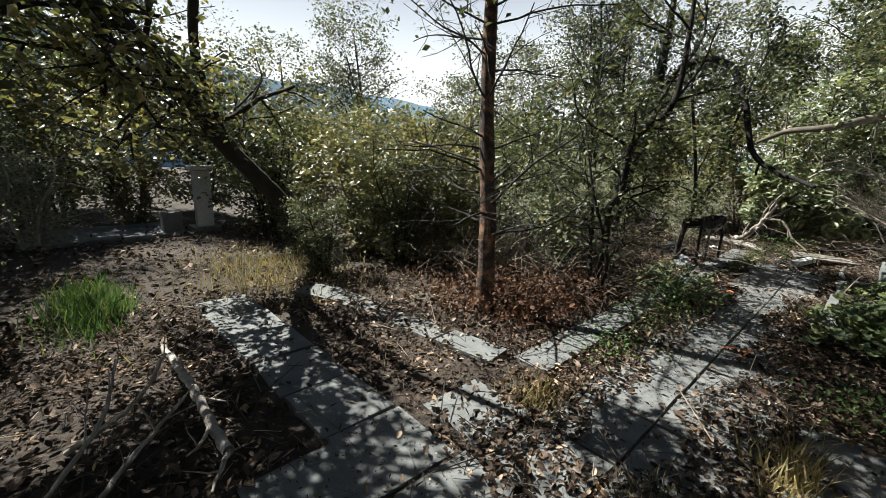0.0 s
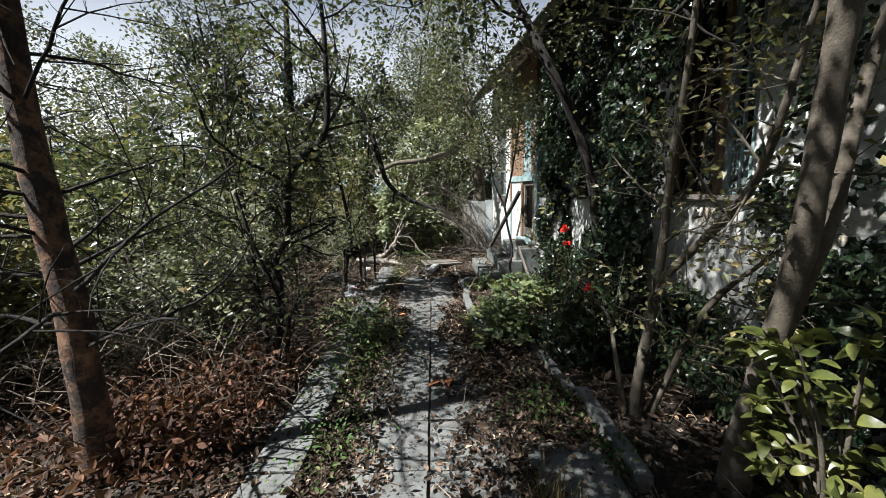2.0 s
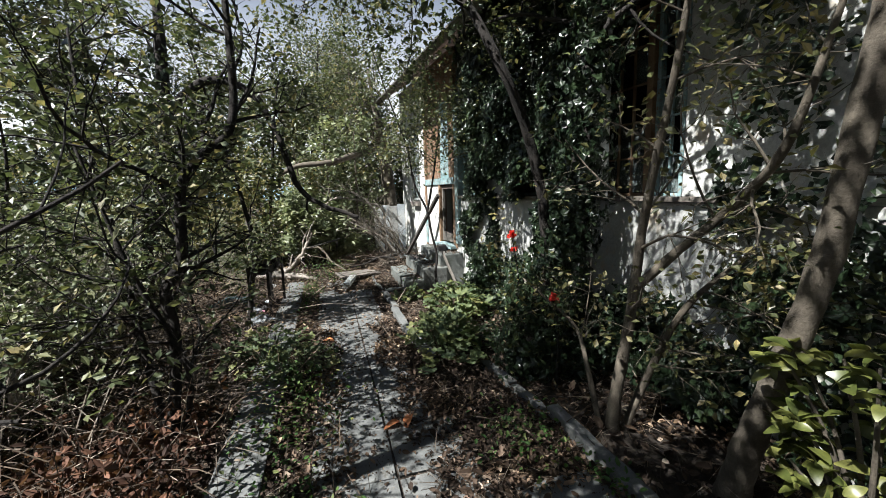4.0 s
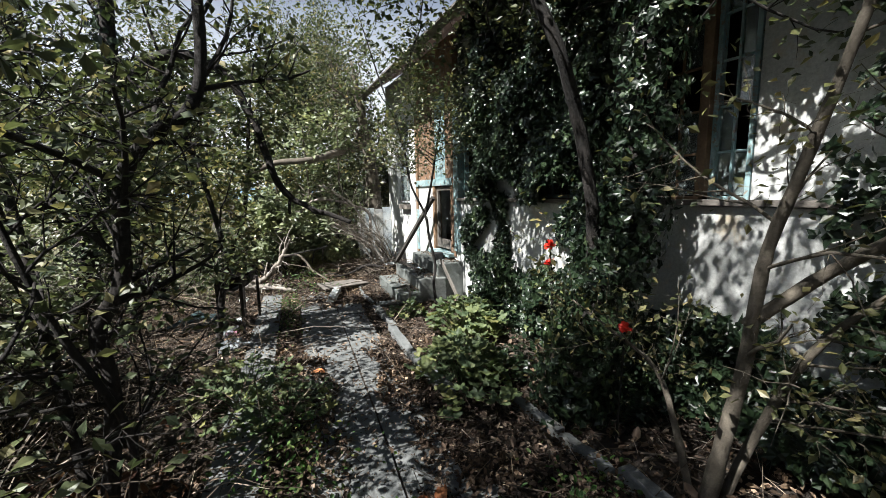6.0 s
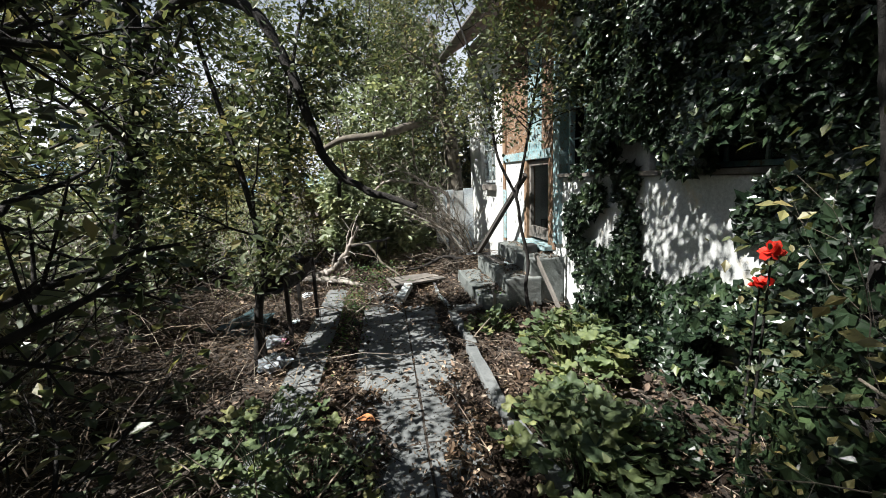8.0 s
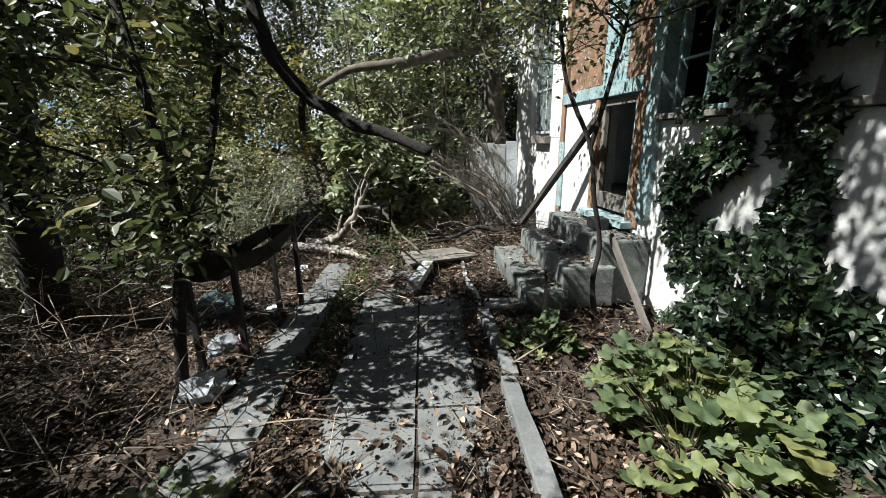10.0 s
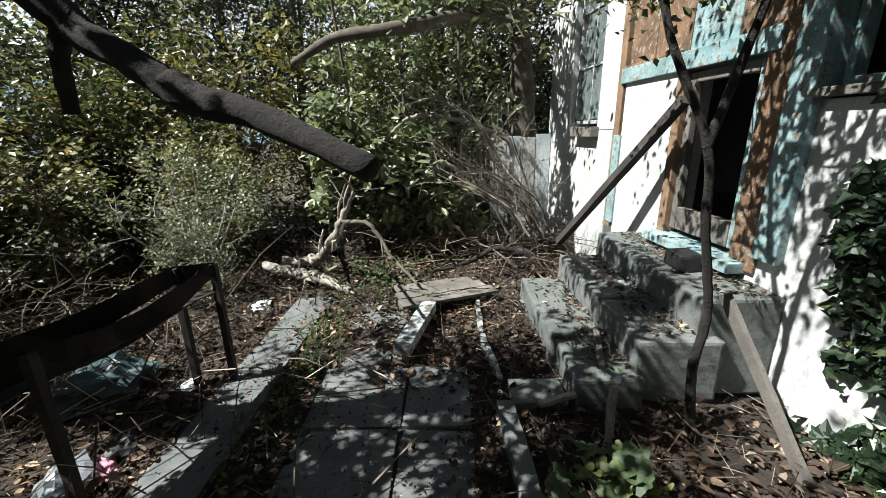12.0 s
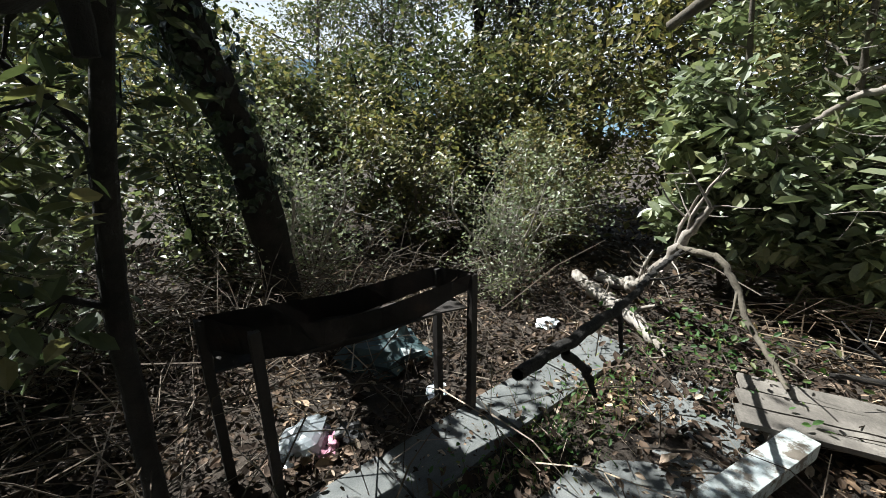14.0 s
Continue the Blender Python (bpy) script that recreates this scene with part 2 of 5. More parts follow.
def tubes(lines, sides):
    """Round tapered tubes along polylines; lines: (points, radii)."""
    vs, fs, base = [], [], 0
    ang = np.arange(sides) / sides * 2 * np.pi
    for pts, rad in lines:
        p, r = np.asarray(pts, float), np.asarray(rad, float)
        n = len(p)
        d = np.gradient(p, axis=0)
        d /= np.linalg.norm(d, axis=1)[:, None] + 1e-9
        ref = np.where(np.abs(d[:, 2:3]) > 0.9, np.array([[1.0, 0, 0]]), np.array([[0, 0, 1.0]]))
        ref = np.repeat(ref[:1], n, 0)
        u = np.cross(d, ref)
        u /= np.linalg.norm(u, axis=1)[:, None] + 1e-9
        w = np.cross(d, u)
        ring = p[:, None] + r[:, None, None] * (u[:, None] * np.cos(ang)[None, :, None] + w[:, None] * np.sin(ang)[None, :, None])
        vs.append(ring.reshape(-1, 3))
        i = np.arange(n - 1)[:, None] * sides
        j = np.arange(sides)[None]
        k = (j + 1) % sides
        fs.append(np.stack([i + j, i + k, i + sides + k, i + sides + j], -1).reshape(-1, 4) + base)
        base += n * sides
    return np.concatenate(vs), np.concatenate(fs)


def frames(normal, rand):
    """Turning matrices whose z is near the normals given and whose y is random."""
    n = normal / (np.linalg.norm(normal, axis=1)[:, None] + 1e-9)
    t = rand.normal(size=n.shape)
    t -= n * (t * n).sum(1)[:, None]
    t /= np.linalg.norm(t, axis=1)[:, None] + 1e-9
    return np.stack([np.cross(t, n), t, n], -1)


def scatter(template, pos, rot, size):
    """Copies of a small shape joined into one mesh."""
    tv, tf = np.asarray(template[0], float), np.asarray(template[1])
    size = np.asarray(size, float).reshape(len(pos), 1, -1)
    v = np.einsum("nij,nkj->nki", rot, tv[None] * size) + pos[:, None]
    f = tf[None] + (np.arange(len(pos)) * len(tv))[:, None, None]
    return v.reshape(-1, 3), f.reshape(-1, tf.shape[1])


LEAF_SMALL = ([(0, 0, 0), (0.3, 0.45, 0.08), (0, 1, -0.05), (-0.3, 0.45, 0.08)], [(0, 1, 2), (0, 2, 3)])
LEAF_OVAL = ([(0, 0, 0), (0.24, 0.3, 0.06), (0.22, 0.68, 0.03), (0, 1, -0.1), (-0.22, 0.68, 0.03), (-0.24, 0.3, 0.06)], [(0, 1, 2, 3), (0, 3, 4, 5)])
LEAF_CURLED = ([(0, 0, 0), (0.28, 0.3, 0.16), (0.24, 0.7, 0.2), (0, 1, 0.12), (-0.24, 0.7, 0.1), (-0.28, 0.3, 0.18)], [(0, 1, 2, 3), (0, 3, 4, 5)])
LEAF_IVY = ([(0, 0, 0), (0.3, -0.08, 0.02), (0.5, 0.32, -0.03), (0.25, 0.45, 0.04), (0, 1, -0.08), (-0.25, 0.45, 0.04), (-0.5, 0.32, -0.03), (-0.3, -0.08, 0.02)],
            [(0, 1, 2), (0, 2, 3), (0, 3, 4), (0, 4, 5), (0, 5, 6), (0, 6, 7)])
TWIG = ([(-0.5, 0, 0.0), (0, 0.02, 0.9), (0.5, 0, 0.0), (-0.3, 0.55, 0.3), (0.1, 0.57, 1.1), (0.6, 0.55, 0.3), (0.1, 1, 0.3), (0.3, 1, 0.9), (0.5, 1, 0.3)],
        [(0, 1, 4, 3), (1, 2, 5, 4), (2, 0, 3, 5), (3, 4, 7, 6), (4, 5, 8, 7), (5, 3, 6, 8)])
BLADE = ([(-0.03, 0, 0), (0.03, 0, 0), (0.02, 0.12, 0.55), (-0.02, 0.12, 0.55), (0.0, 0.42, 1.0), (0.003, 0.42, 1.0)], [(0, 1, 2, 3), (3, 2, 5, 4)])


def rising(rand, n, flat=0.8):
    """Leaf normals: mostly up, scattered."""
    v = rand.normal(size=(n, 3)) * flat
    v[:, 2] = np.abs(v[:, 2]) + 0.5
    return v


def unit(v):
    return v / (np.linalg.norm(v) + 1e-9)


CLEAR = [True]


def in_the_way(p):
    """The walkway stays clear of twigs and leaves."""
    return CLEAR[0] and abs(p[0]) < 0.8 and -1.6 < p[1] < 6.7 and 0.3 < p[2] < 2.15


def shoot(rand, out, tips, p, d, length, r, level, last, kids, wob, up, seg=0.12, shrink=0.62, lean=1.0):
    """Grows one branch and those that spring from it."""
    n = max(3, int(length / seg))
    if in_the_way(p):
        return
    pts, dirs = [p], [d]
    for _ in range(n):
        d = unit(d + rand.normal(size=3) * wob + np.array([0, 0, up]))
        q = p + d * length / n
        if in_the_way(q) and len(pts) > 1:
            break
        p = q
        pts.append(p)
        dirs.append(d)
    out.append((level, np.array(pts), np.linspace(r, r * (0.4 if level < last else 0.25), len(pts))))
    if level >= last:
        tips.extend(pts[1:])
        return
    sprout(rand, out, tips, pts, dirs, length, r, level, last, kids, wob, up, seg, shrink, lean, 0.2)


def sprout(rand, out, tips, pts, dirs, length, r, level, last, kids, wob, up, seg, shrink, lean, start):
    for k in range(kids[level]):
        f = start + (1 - start) * (k + rand.random()) / kids[level]
        i = min(len(pts) - 1, int(f * (len(pts) - 1)))
        side = rand.normal(size=3)
        side -= dirs[i] * (side @ dirs[i])
        nd = unit(dirs[i] * rand.uniform(0.3, 0.9) + unit(side) * lean)
        shoot(rand, out, tips, np.array(pts[i]), nd, length * shrink * rand.uniform(0.6, 1.15) * (1.15 - 0.4 * f), r * (0.55 - 0.25 * f), level + 1, last, kids, wob * 1.15, up, seg, shrink, lean)


def smooth_line(pts, rad, n=10):
    """More points along a bent line."""
    p = np.asarray(pts, float)
    t = np.linspace(0, len(p) - 1, n * (len(p) - 1) + 1)
    i = np.clip(t.astype(int), 0, len(p) - 2)
    f = (t - i)[:, None]
    q = np.concatenate([[2 * p[0] - p[1]], p, [2 * p[-1] - p[-2]]])
    a, b, c, d = q[i], q[i + 1], q[i + 2], q[i + 3]
    out = 0.5 * (2 * b + (c - a) * f + (2 * a - 5 * b + 4 * c - d) * f ** 2 + (3 * b - a - 3 * c + d) * f ** 3)
    return out, np.interp(t, np.arange(len(p)), rad)


def leaves_at(rand, anchors, per, size, spread, template, back=(0, 0, 0)):
    a = np.repeat(np.asarray(anchors), per, 0)
    pos = a + rand.normal(size=a.shape) * spread
    w = pos + np.asarray(back)
    pos = pos if not CLEAR[0] else pos[~((np.abs(w[:, 0]) < 0.8) & (w[:, 1] > -1.6) & (w[:, 1] < 6.7) & (w[:, 2] > 0.3) & (w[:, 2] < 2.15))]
    a = pos
    return scatter(template, pos, frames(rising(rand, len(a)), rand), rand.uniform(0.6, 1.3, len(a)) * size)


def plant(name, seed, stems, bark, leaf, kids, last, shoot_len, label, category, group="", per=6, size=0.05, spread=0.06,
          template=LEAF_SMALL, wob=0.16, up=0.02, start=0.3, lean=1.0, sides=8, seg=0.12, shrink=0.62, thin=0.5, base=None, bare=(), twig=None):
    """A tree or shrub: stems along given lines, limbs grown from them, a crown of single leaves."""
    rand = np.random.default_rng(seed)
    top = empty(name, Matrix.Translation(base or stems[0][0][0]))
    back = np.array(top.matrix_world.translation)
    tips = []
    for which, (pts, rad) in enumerate(stems):
        line, r = smooth_line(pts, rad)
        line, r = np.concatenate([line, line[-1:] + (line[-1:] - line[-2:-1]) * 0.06]), np.append(r, 0.0015)
        bump = rand.normal(size=line.shape) * r[:, None] * 0.035
        linked("trunk" if len(stems) == 1 else "stem", mesh_arrays("trunk", *tubes([(line - back + bump, r * (1 + 0.035 * np.sin(np.arange(len(r)) * 0.9 + seed)))], sides), True), bark, top)
        d = np.gradient(line, axis=0)
        d /= np.linalg.norm(d, axis=1)[:, None]
        limbs = []
        for k in range(0 if which in bare else kids[0]):
            f = start + (1 - start) * (k + rand.random()) / kids[0]
            i = min(len(line) - 1, int(f * (len(line) - 1)))
            side = rand.normal(size=3)
            side -= d[i] * (side @ d[i])
            limbs = []
            shoot(rand, limbs, tips, line[i], unit(d[i] * 0.5 + unit(side) * lean), shoot_len * rand.uniform(0.6, 1.2), r[i] * thin, 1, last, kids, wob, up, seg, shrink, lean)
            if not limbs:
                continue
            vs, fs, b = [], [], 0
            for lv in range(1, last + 1):
                sel = [(p - back, q) for g, p, q in limbs if g == lv]
                if sel:
                    v, fc = tubes(sel, {1: 6, 2: 4}.get(lv, 3))
                    vs.append(v), fs.append(fc + b)
                    b += len(v)
            linked("limb", mesh_arrays("limb", np.concatenate(vs), np.concatenate(fs), True), twig or bark, top)
    if leaf and per:
        v, f = leaves_at(rand, np.array(tips) - back, per, size, spread, template, back)
        linked("crown", mesh_arrays("crown", v, f), leaf, top)
    return tagged(top, label, category, group)


# ---- the lie of the land ----
def land(x, y):
    """Height of the ground: level by the path and the house, falling away to the valley."""
    x, y = np.asarray(x, float), np.asarray(y, float)
    z = np.zeros(np.broadcast(x, y).shape)
    drop = np.clip(-1.2 - x, 0, None) * np.clip((y - 1.5) / 2, 0, 1)
    z = z - 0.05 * np.minimum(drop, 6) - 0.22 * np.clip(drop - 6, 0, 60) - 0.03 * np.clip(drop - 66, 0, 2000)
    z = z - 0.035 * np.clip(y - 10, 0, 30)
    return z + 0.02 * np.sin(x * 2.3 + 1) * np.sin(y * 1.9) * np.clip((np.abs(x) - 1) / 1.0, 0, 1)


axis = np.concatenate([-np.geomspace(3000, 14, 26), np.arange(-12, 14.01, 0.16), np.geomspace(16, 3000, 26)])
gx, gy = np.meshgrid(axis, axis + 3)
gz = land(gx, gy) - 0.012
near_bump = rng.normal(size=gx.shape) * 0.012 * (np.abs(gx) < 14) * (np.abs(gy) < 16)
n_ax = len(axis)
idx = np.arange(n_ax * n_ax).reshape(n_ax, n_ax)
quads = np.stack([idx[:-1, :-1], idx[:-1, 1:], idx[1:, 1:], idx[1:, :-1]], -1).reshape(-1, 4)
ground = linked("ground", mesh_arrays("ground", np.stack([gx, gy, gz + near_bump], -1).reshape(-1, 3), quads, True), M_SOIL)
tagged(ground, "brown soil strewn with dry leaf litter and twigs", "ground", kind="structure")


def ridge(name, dist, height, a0, a1, seed):
    rand = np.random.default_rng(seed)
    a = np.linspace(radians(a0), radians(a1), 90)
    h = height * (0.6 + 0.4 * np.sin(np.linspace(0.3, 5.0, 90)) + 0.06 * rand.normal(size=90).cumsum() / 3)
    rows = [np.stack([np.sin(a) * (dist + k * 260), np.cos(a) * (dist + k * 260), np.full(90, -200.0) + (h + 200) * g], -1) for k, g in ((0, 0.0), (0.6, 0.62), (1.3, 1.0))]
    i = np.arange(270).reshape(3, 90)
    q = np.stack([i[:-1, :-1], i[:-1, 1:], i[1:, 1:], i[1:, :-1]], -1).reshape(-1, 4)
    ob = linked(name, mesh_arrays(name, np.concatenate(rows), q, True), M_HILL_HAZE)
    return tagged(ob, "wooded hills across the valley, blue haze put into their colour", "hills", kind="structure")


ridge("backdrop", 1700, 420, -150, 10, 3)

# glowing ring added all round to whiten the low sky, fading out upwards
m_sky_glow, nt, p_sky_glow = shader("horizon_sky_glow")
nt.nodes.remove(p_sky_glow)
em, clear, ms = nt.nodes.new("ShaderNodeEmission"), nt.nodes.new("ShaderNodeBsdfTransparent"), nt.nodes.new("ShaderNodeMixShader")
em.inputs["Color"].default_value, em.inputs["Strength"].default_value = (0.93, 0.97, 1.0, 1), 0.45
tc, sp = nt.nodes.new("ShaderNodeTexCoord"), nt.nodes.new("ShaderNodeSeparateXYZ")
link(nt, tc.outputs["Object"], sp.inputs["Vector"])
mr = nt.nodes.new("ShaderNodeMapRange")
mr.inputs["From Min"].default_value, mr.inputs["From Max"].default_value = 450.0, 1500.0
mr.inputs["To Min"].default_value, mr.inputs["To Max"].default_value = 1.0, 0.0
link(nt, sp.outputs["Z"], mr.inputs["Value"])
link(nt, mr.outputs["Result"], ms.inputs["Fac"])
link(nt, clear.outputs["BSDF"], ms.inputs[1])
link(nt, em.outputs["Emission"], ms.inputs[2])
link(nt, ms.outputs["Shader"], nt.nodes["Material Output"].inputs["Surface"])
ra = np.linspace(0, 2 * np.pi, 65)[:-1]
ring = np.concatenate([np.stack([np.cos(ra) * 2900, np.sin(ra) * 2900, np.full(64, z)], -1) for z in (-300.0, 700.0, 1500.0, 2300.0)])
rk, rj = np.arange(3)[:, None] * 64, np.arange(64)[None]
rq = np.stack([rk + rj, rk + (rj + 1) % 64, rk + 64 + (rj + 1) % 64, rk + 64 + rj], -1).reshape(-1, 4)
tagged(linked("backdrop_haze", mesh_arrays("backdrop_haze", ring, rq, True), m_sky_glow), "glowing ring added to whiten the sky over the horizon", "sky", kind="structure")

# ---- the house ----
TURN = math.atan(0.08)


def on_wall(y, out=0.0):
    """A point of the house front at the place y along the path; out: metres in front of it."""
    return 2.54 - 0.08 * y - out


house = empty("house", Matrix.Translation((2.54, 0, 0)) @ Matrix.Rotation(TURN, 4, "Z"))
K = 1 / math.cos(TURN)


def hbox(name, out0, out1, y0, y1, z0, z1, mat, parent=None, label="", bevel=0.006, jitter=0.0):
    """A box on the house front: out is the distance in front of it, y the place along the path."""
    return part(name, box_bm(-out1, -out0, y0 * K, y1 * K, z0, z1, bevel, jitter, y0), mat, parent or house, label)


SILL = 1.53
# walls with real openings: low wall, piers, lintels
hbox("wall", -0.25, 0, 1.2, 7.42, -0.2, SILL, M_PLASTER, label="whitewashed low wall with peeling patches", bevel=0.01, jitter=0.006)
hbox("wall", -0.25, 0, 8.22, 8.95, -0.2, 1.80, M_PLASTER, label="whitewashed wall beside the door", bevel=0.01, jitter=0.004)
hbox("wall", -0.25, 0, 9.12, 10.9, -0.2, 1.40, M_PLASTER, bevel=0.01, jitter=0.005)
hbox("wall", -0.25, 0, 10.2, 10.9, 1.40, 4.1, M_PLASTER, bevel=0.01, jitter=0.005)
hbox("wall", -0.25, 0, 7.42, 8.22, -0.2, 0.66, M_STEP)
hbox("wall", -0.25, 0, 9.0, 9.45, 1.4, 4.1, M_PLASTER, bevel=0.01)
hbox("wall", -0.25, 0, 9.45, 10.2, 3.2, 4.1, M_PLASTER, bevel=0.01)
hbox("wall", -0.25, 0, 6.2, 7.2, 3.05, 4.1, M_PLASTER, bevel=0.01)
hbox("wall", -0.25, 0, 4.0, 4.5, SILL, 4.1, M_PLASTER, bevel=0.01)
hbox("wall", -0.25, 0, 5.75, 6.55, SILL, 4.1, M_PLASTER, bevel=0.01)
hbox("wall", -0.25, 0, 4.5, 5.75, 2.75, 4.1, M_PLASTER, bevel=0.01)
hbox("wall", -0.25, 0, 1.2, 2.2, SILL, 3.3, M_PLASTER, label="stained whitewashed wall", bevel=0.01)
hbox("wall", -0.7, -0.5, 1.5, 3.38, 0.62, 3.9, M_PLASTER, label="stained whitewashed veranda wall", bevel=0.01)
hbox("wall", -0.7, -0.5, 3.38, 5.3, 0.62, SILL, M_PLASTER, bevel=0.01)
# the sides of the house; back and inside painted near-black as room shade
hbox("wall", -4.5, -0.25, 10.65, 10.9, -0.2, 4.1, M_PLASTER)
hbox("wall", -4.5, -0.25, 1.2, 1.45, -0.2, 4.1, M_PLASTER)
hbox("wall", -4.6, -4.4, 1.2, 10.9, -0.2, 4.1, M_ROOM_SHADE)
hbox("inner_wall", -2.1, -2.0, 1.45, 10.65, 0.0, 4.0, M_ROOM_SHADE, label="inner wall with room shade painted near-black")
hbox("inner_floor", -4.4, -0.25, 1.45, 10.65, 0.5, 0.62, M_ROOM_SHADE)
hbox("inner_ceiling", -4.4, -0.25, 1.45, 10.65, 4.0, 4.1, M_ROOM_SHADE)
# roof with its eave
bm = bmesh.new()
vs = [bm.verts.new(c) for c in ((-0.55, 1.0, 3.85), (-0.55, 11.1, 3.85), (2.2, 11.1, 5.6), (2.2, 1.0, 5.6), (4.9, 1.0, 4.0), (4.9, 11.1, 4.0))]
bm.faces.new((vs[0], vs[1], vs[2], vs[3]))
bm.faces.new((vs[3], vs[2], vs[5], vs[4]))
bmesh.ops.solidify(bm, geom=bm.faces[:], thickness=0.06)
part("roof", bm, M_TILE, house, "dark roof sheeting with an overhanging eave")
part("fascia", plank_bm((-0.56, 1.0, 3.84), (-0.56, 11.1, 3.84), 0.03, 0.16, side=(1, 0, 0.0)), M_OLD_WOOD, house, "bare weathered eave board")

# sill boards along the low wall
for y0, y1 in ((2.5, 3.98), (4.0, 5.9), (6.5, 7.22)):
    hbox("sill", -0.06, 0.05, y0, y1, SILL + 0.004, SILL + 0.045, M_OLD_WOOD, label="weathered wooden window sill", jitter=0.004)


def window(y0, y1, z0, z1, cols, rows, mat, parent_label, glass_gap=(), bar=0.018, post=0.038, out=-0.10):
    """A wooden window in the house front, with bars and single panes."""
    w = empty("window")
    w.parent = house
    tagged(w, parent_label)
    hbox("frame", out - 0.03, out + 0.04, y0, y0 + post, z0, z1, mat, w, jitter=0.003)
    hbox("frame", out - 0.03, out + 0.04, y1 - post, y1, z0, z1, mat, w, jitter=0.003)
    hbox("frame", out - 0.03, out + 0.04, y0 + post, y1 - post, z1 - post, z1, mat, w, jitter=0.003)
    hbox("frame", out - 0.03, out + 0.04, y0 + post, y1 - post, z0, z0 + post, mat, w, jitter=0.003)
    a0, a1, b0, b1 = y0 + post, y1 - post, z0 + post, z1 - post
    for c in range(1, cols):
        y = a0 + (a1 - a0) * c / cols
        hbox("glazing_bar", out - 0.012, out + 0.02, y - bar / 2, y + bar / 2, b0, b1, mat, w, bevel=0.003, jitter=0.003)
    for r in range(1, rows):
        z = b0 + (b1 - b0) * r / rows
        hbox("glazing_bar", out - 0.016, out + 0.016, a0, a1, z - bar / 2, z + bar / 2, mat, w, bevel=0.003, jitter=0.003)
    for c in range(cols):
        for r in range(rows):
            if (c, r) in glass_gap:
                continue
            ya, yb = a0 + (a1 - a0) * (c + 0.04) / cols, a0 + (a1 - a0) * (c + 0.96) / cols
            za, zb = b0 + (b1 - b0) * (r + 0.03) / rows, b0 + (b1 - b0) * (r + 0.97) / rows
            hbox("pane", out - 0.002, out + 0.002, ya, yb, za, zb, M_GLASS, w, bevel=0)
    return w


window(3.79, 4.39, SILL + 0.02, 3.75, 3, 6, M_ORANGE_WOOD, "broken window with bare orange-brown bars", {(0, 2), (1, 3), (0, 4), (1, 2), (2, 1), (0, 5)}, out=-0.56)
window(3.40, 3.71, SILL + 0.02, 3.75, 2, 6, M_TEAL, "old window with peeling teal frame and missing panes", {(1, 2), (1, 3), (0, 1), (2, 3), (2, 4), (0, 4)}, out=-0.56)
hbox("post", -0.62, -0.48, 3.72, 3.785, SILL + 0.05, 3.3, M_ORANGE_WOOD, label="bare orange timber window post", jitter=0.004)
hbox("post", -0.62, -0.48, 4.4, 4.45, SILL + 0.05, 3.3, M_ORANGE_WOOD, jitter=0.004)
window(4.5, 5.75, SILL + 0.05, 2.75, 4, 4, M_TEAL, "dark window half hidden behind ivy", {(0, 1), (1, 2), (2, 0), (3, 3), (2, 2)})
window(6.56, 7.16, SILL + 0.05, 3.05, 2, 4, M_TEAL, "dark open window with thin pale glazing bars", {(0, 0), (0, 1), (0, 2), (0, 3), (1, 0), (1, 1), (1, 2), (1, 3)})
hbox("post", -0.16, 0.05, 7.17, 7.32, 0.72, 3.3, M_TEAL, label="corner post with flaking teal paint", jitter=0.006)
hbox("post", -0.16, 0.02, 7.32, 7.42, 0.62, 3.3, M_BROWN_PAINT, jitter=0.005)
window(9.47, 10.18, 1.46, 3.2, 2, 3, M_PALE_PAINT, "pale window with blue-grey panes")
hbox("sill", 0.0, 0.09, 9.4, 9.92, 1.33, 1.43, M_OLD_WOOD, label="cracked grey wooden sill", jitter=0.006)

# boarding over the door
for i, (y0, y1) in enumerate(((7.42, 7.78), (7.79, 8.2), (8.21, 8.6), (8.61, 8.98))):
    hbox("panel", -0.10, -0.03, y0, y1, 1.9, 3.3, M_BROWN_PAINT if i != 1 else M_TEAL, label="peeling boarded panel over the door", jitter=0.004)
hbox("lintel", -0.14, 0.03, 7.42, 9.0, 1.78, 1.9, M_TEAL, label="door lintel with flaking pale teal paint", jitter=0.006)
hbox("rail", -0.10, 0.02, 8.22, 8.98, 1.82, 1.92, M_BROWN_PAINT, jitter=0.004)
hbox("rail", -0.10, 0.0, 7.42, 8.98, 3.3, 4.1, M_BROWN_PAINT, label="dark brown boards under the eave")
hbox("rail", -0.08, 0.012, 8.98, 9.08, 0.5, 3.3, M_ORANGE_WOOD, jitter=0.008)
hbox("corner_board", -0.02, 0.02, 8.93, 9.05, 0.55, 1.35, M_TEAL, jitter=0.004)

# the door stands open, frame and rails left
door = empty("door")
door.parent = house
tagged(door, "open wooden door with bare brown frame and no glass")
hbox("jamb", -0.12, 0.02, 7.42, 7.50, 0.66, 1.78, M_BROWN_PAINT, door, jitter=0.005)
hbox("jamb", -0.12, 0.02, 8.14, 8.22, 0.66, 1.78, M_ORANGE_WOOD, door, jitter=0.005)
hbox("stile", -0.07, -0.02, 7.505, 7.575, 0.70, 1.76, M_TEAL, door, "stile with flaking teal paint", jitter=0.004)
hbox("stile", -0.07, -0.02, 8.08, 8.135, 0.70, 1.76, M_OLD_WOOD, door, jitter=0.004)
hbox("bottom_rail", -0.07, -0.018, 7.58, 8.075, 0.70, 0.86, M_OLD_WOOD, door, "stained pale bottom rail", jitter=0.004)
hbox("top_rail", -0.07, -0.02, 7.58, 8.075, 1.70, 1.76, M_OLD_WOOD, door, jitter=0.004)
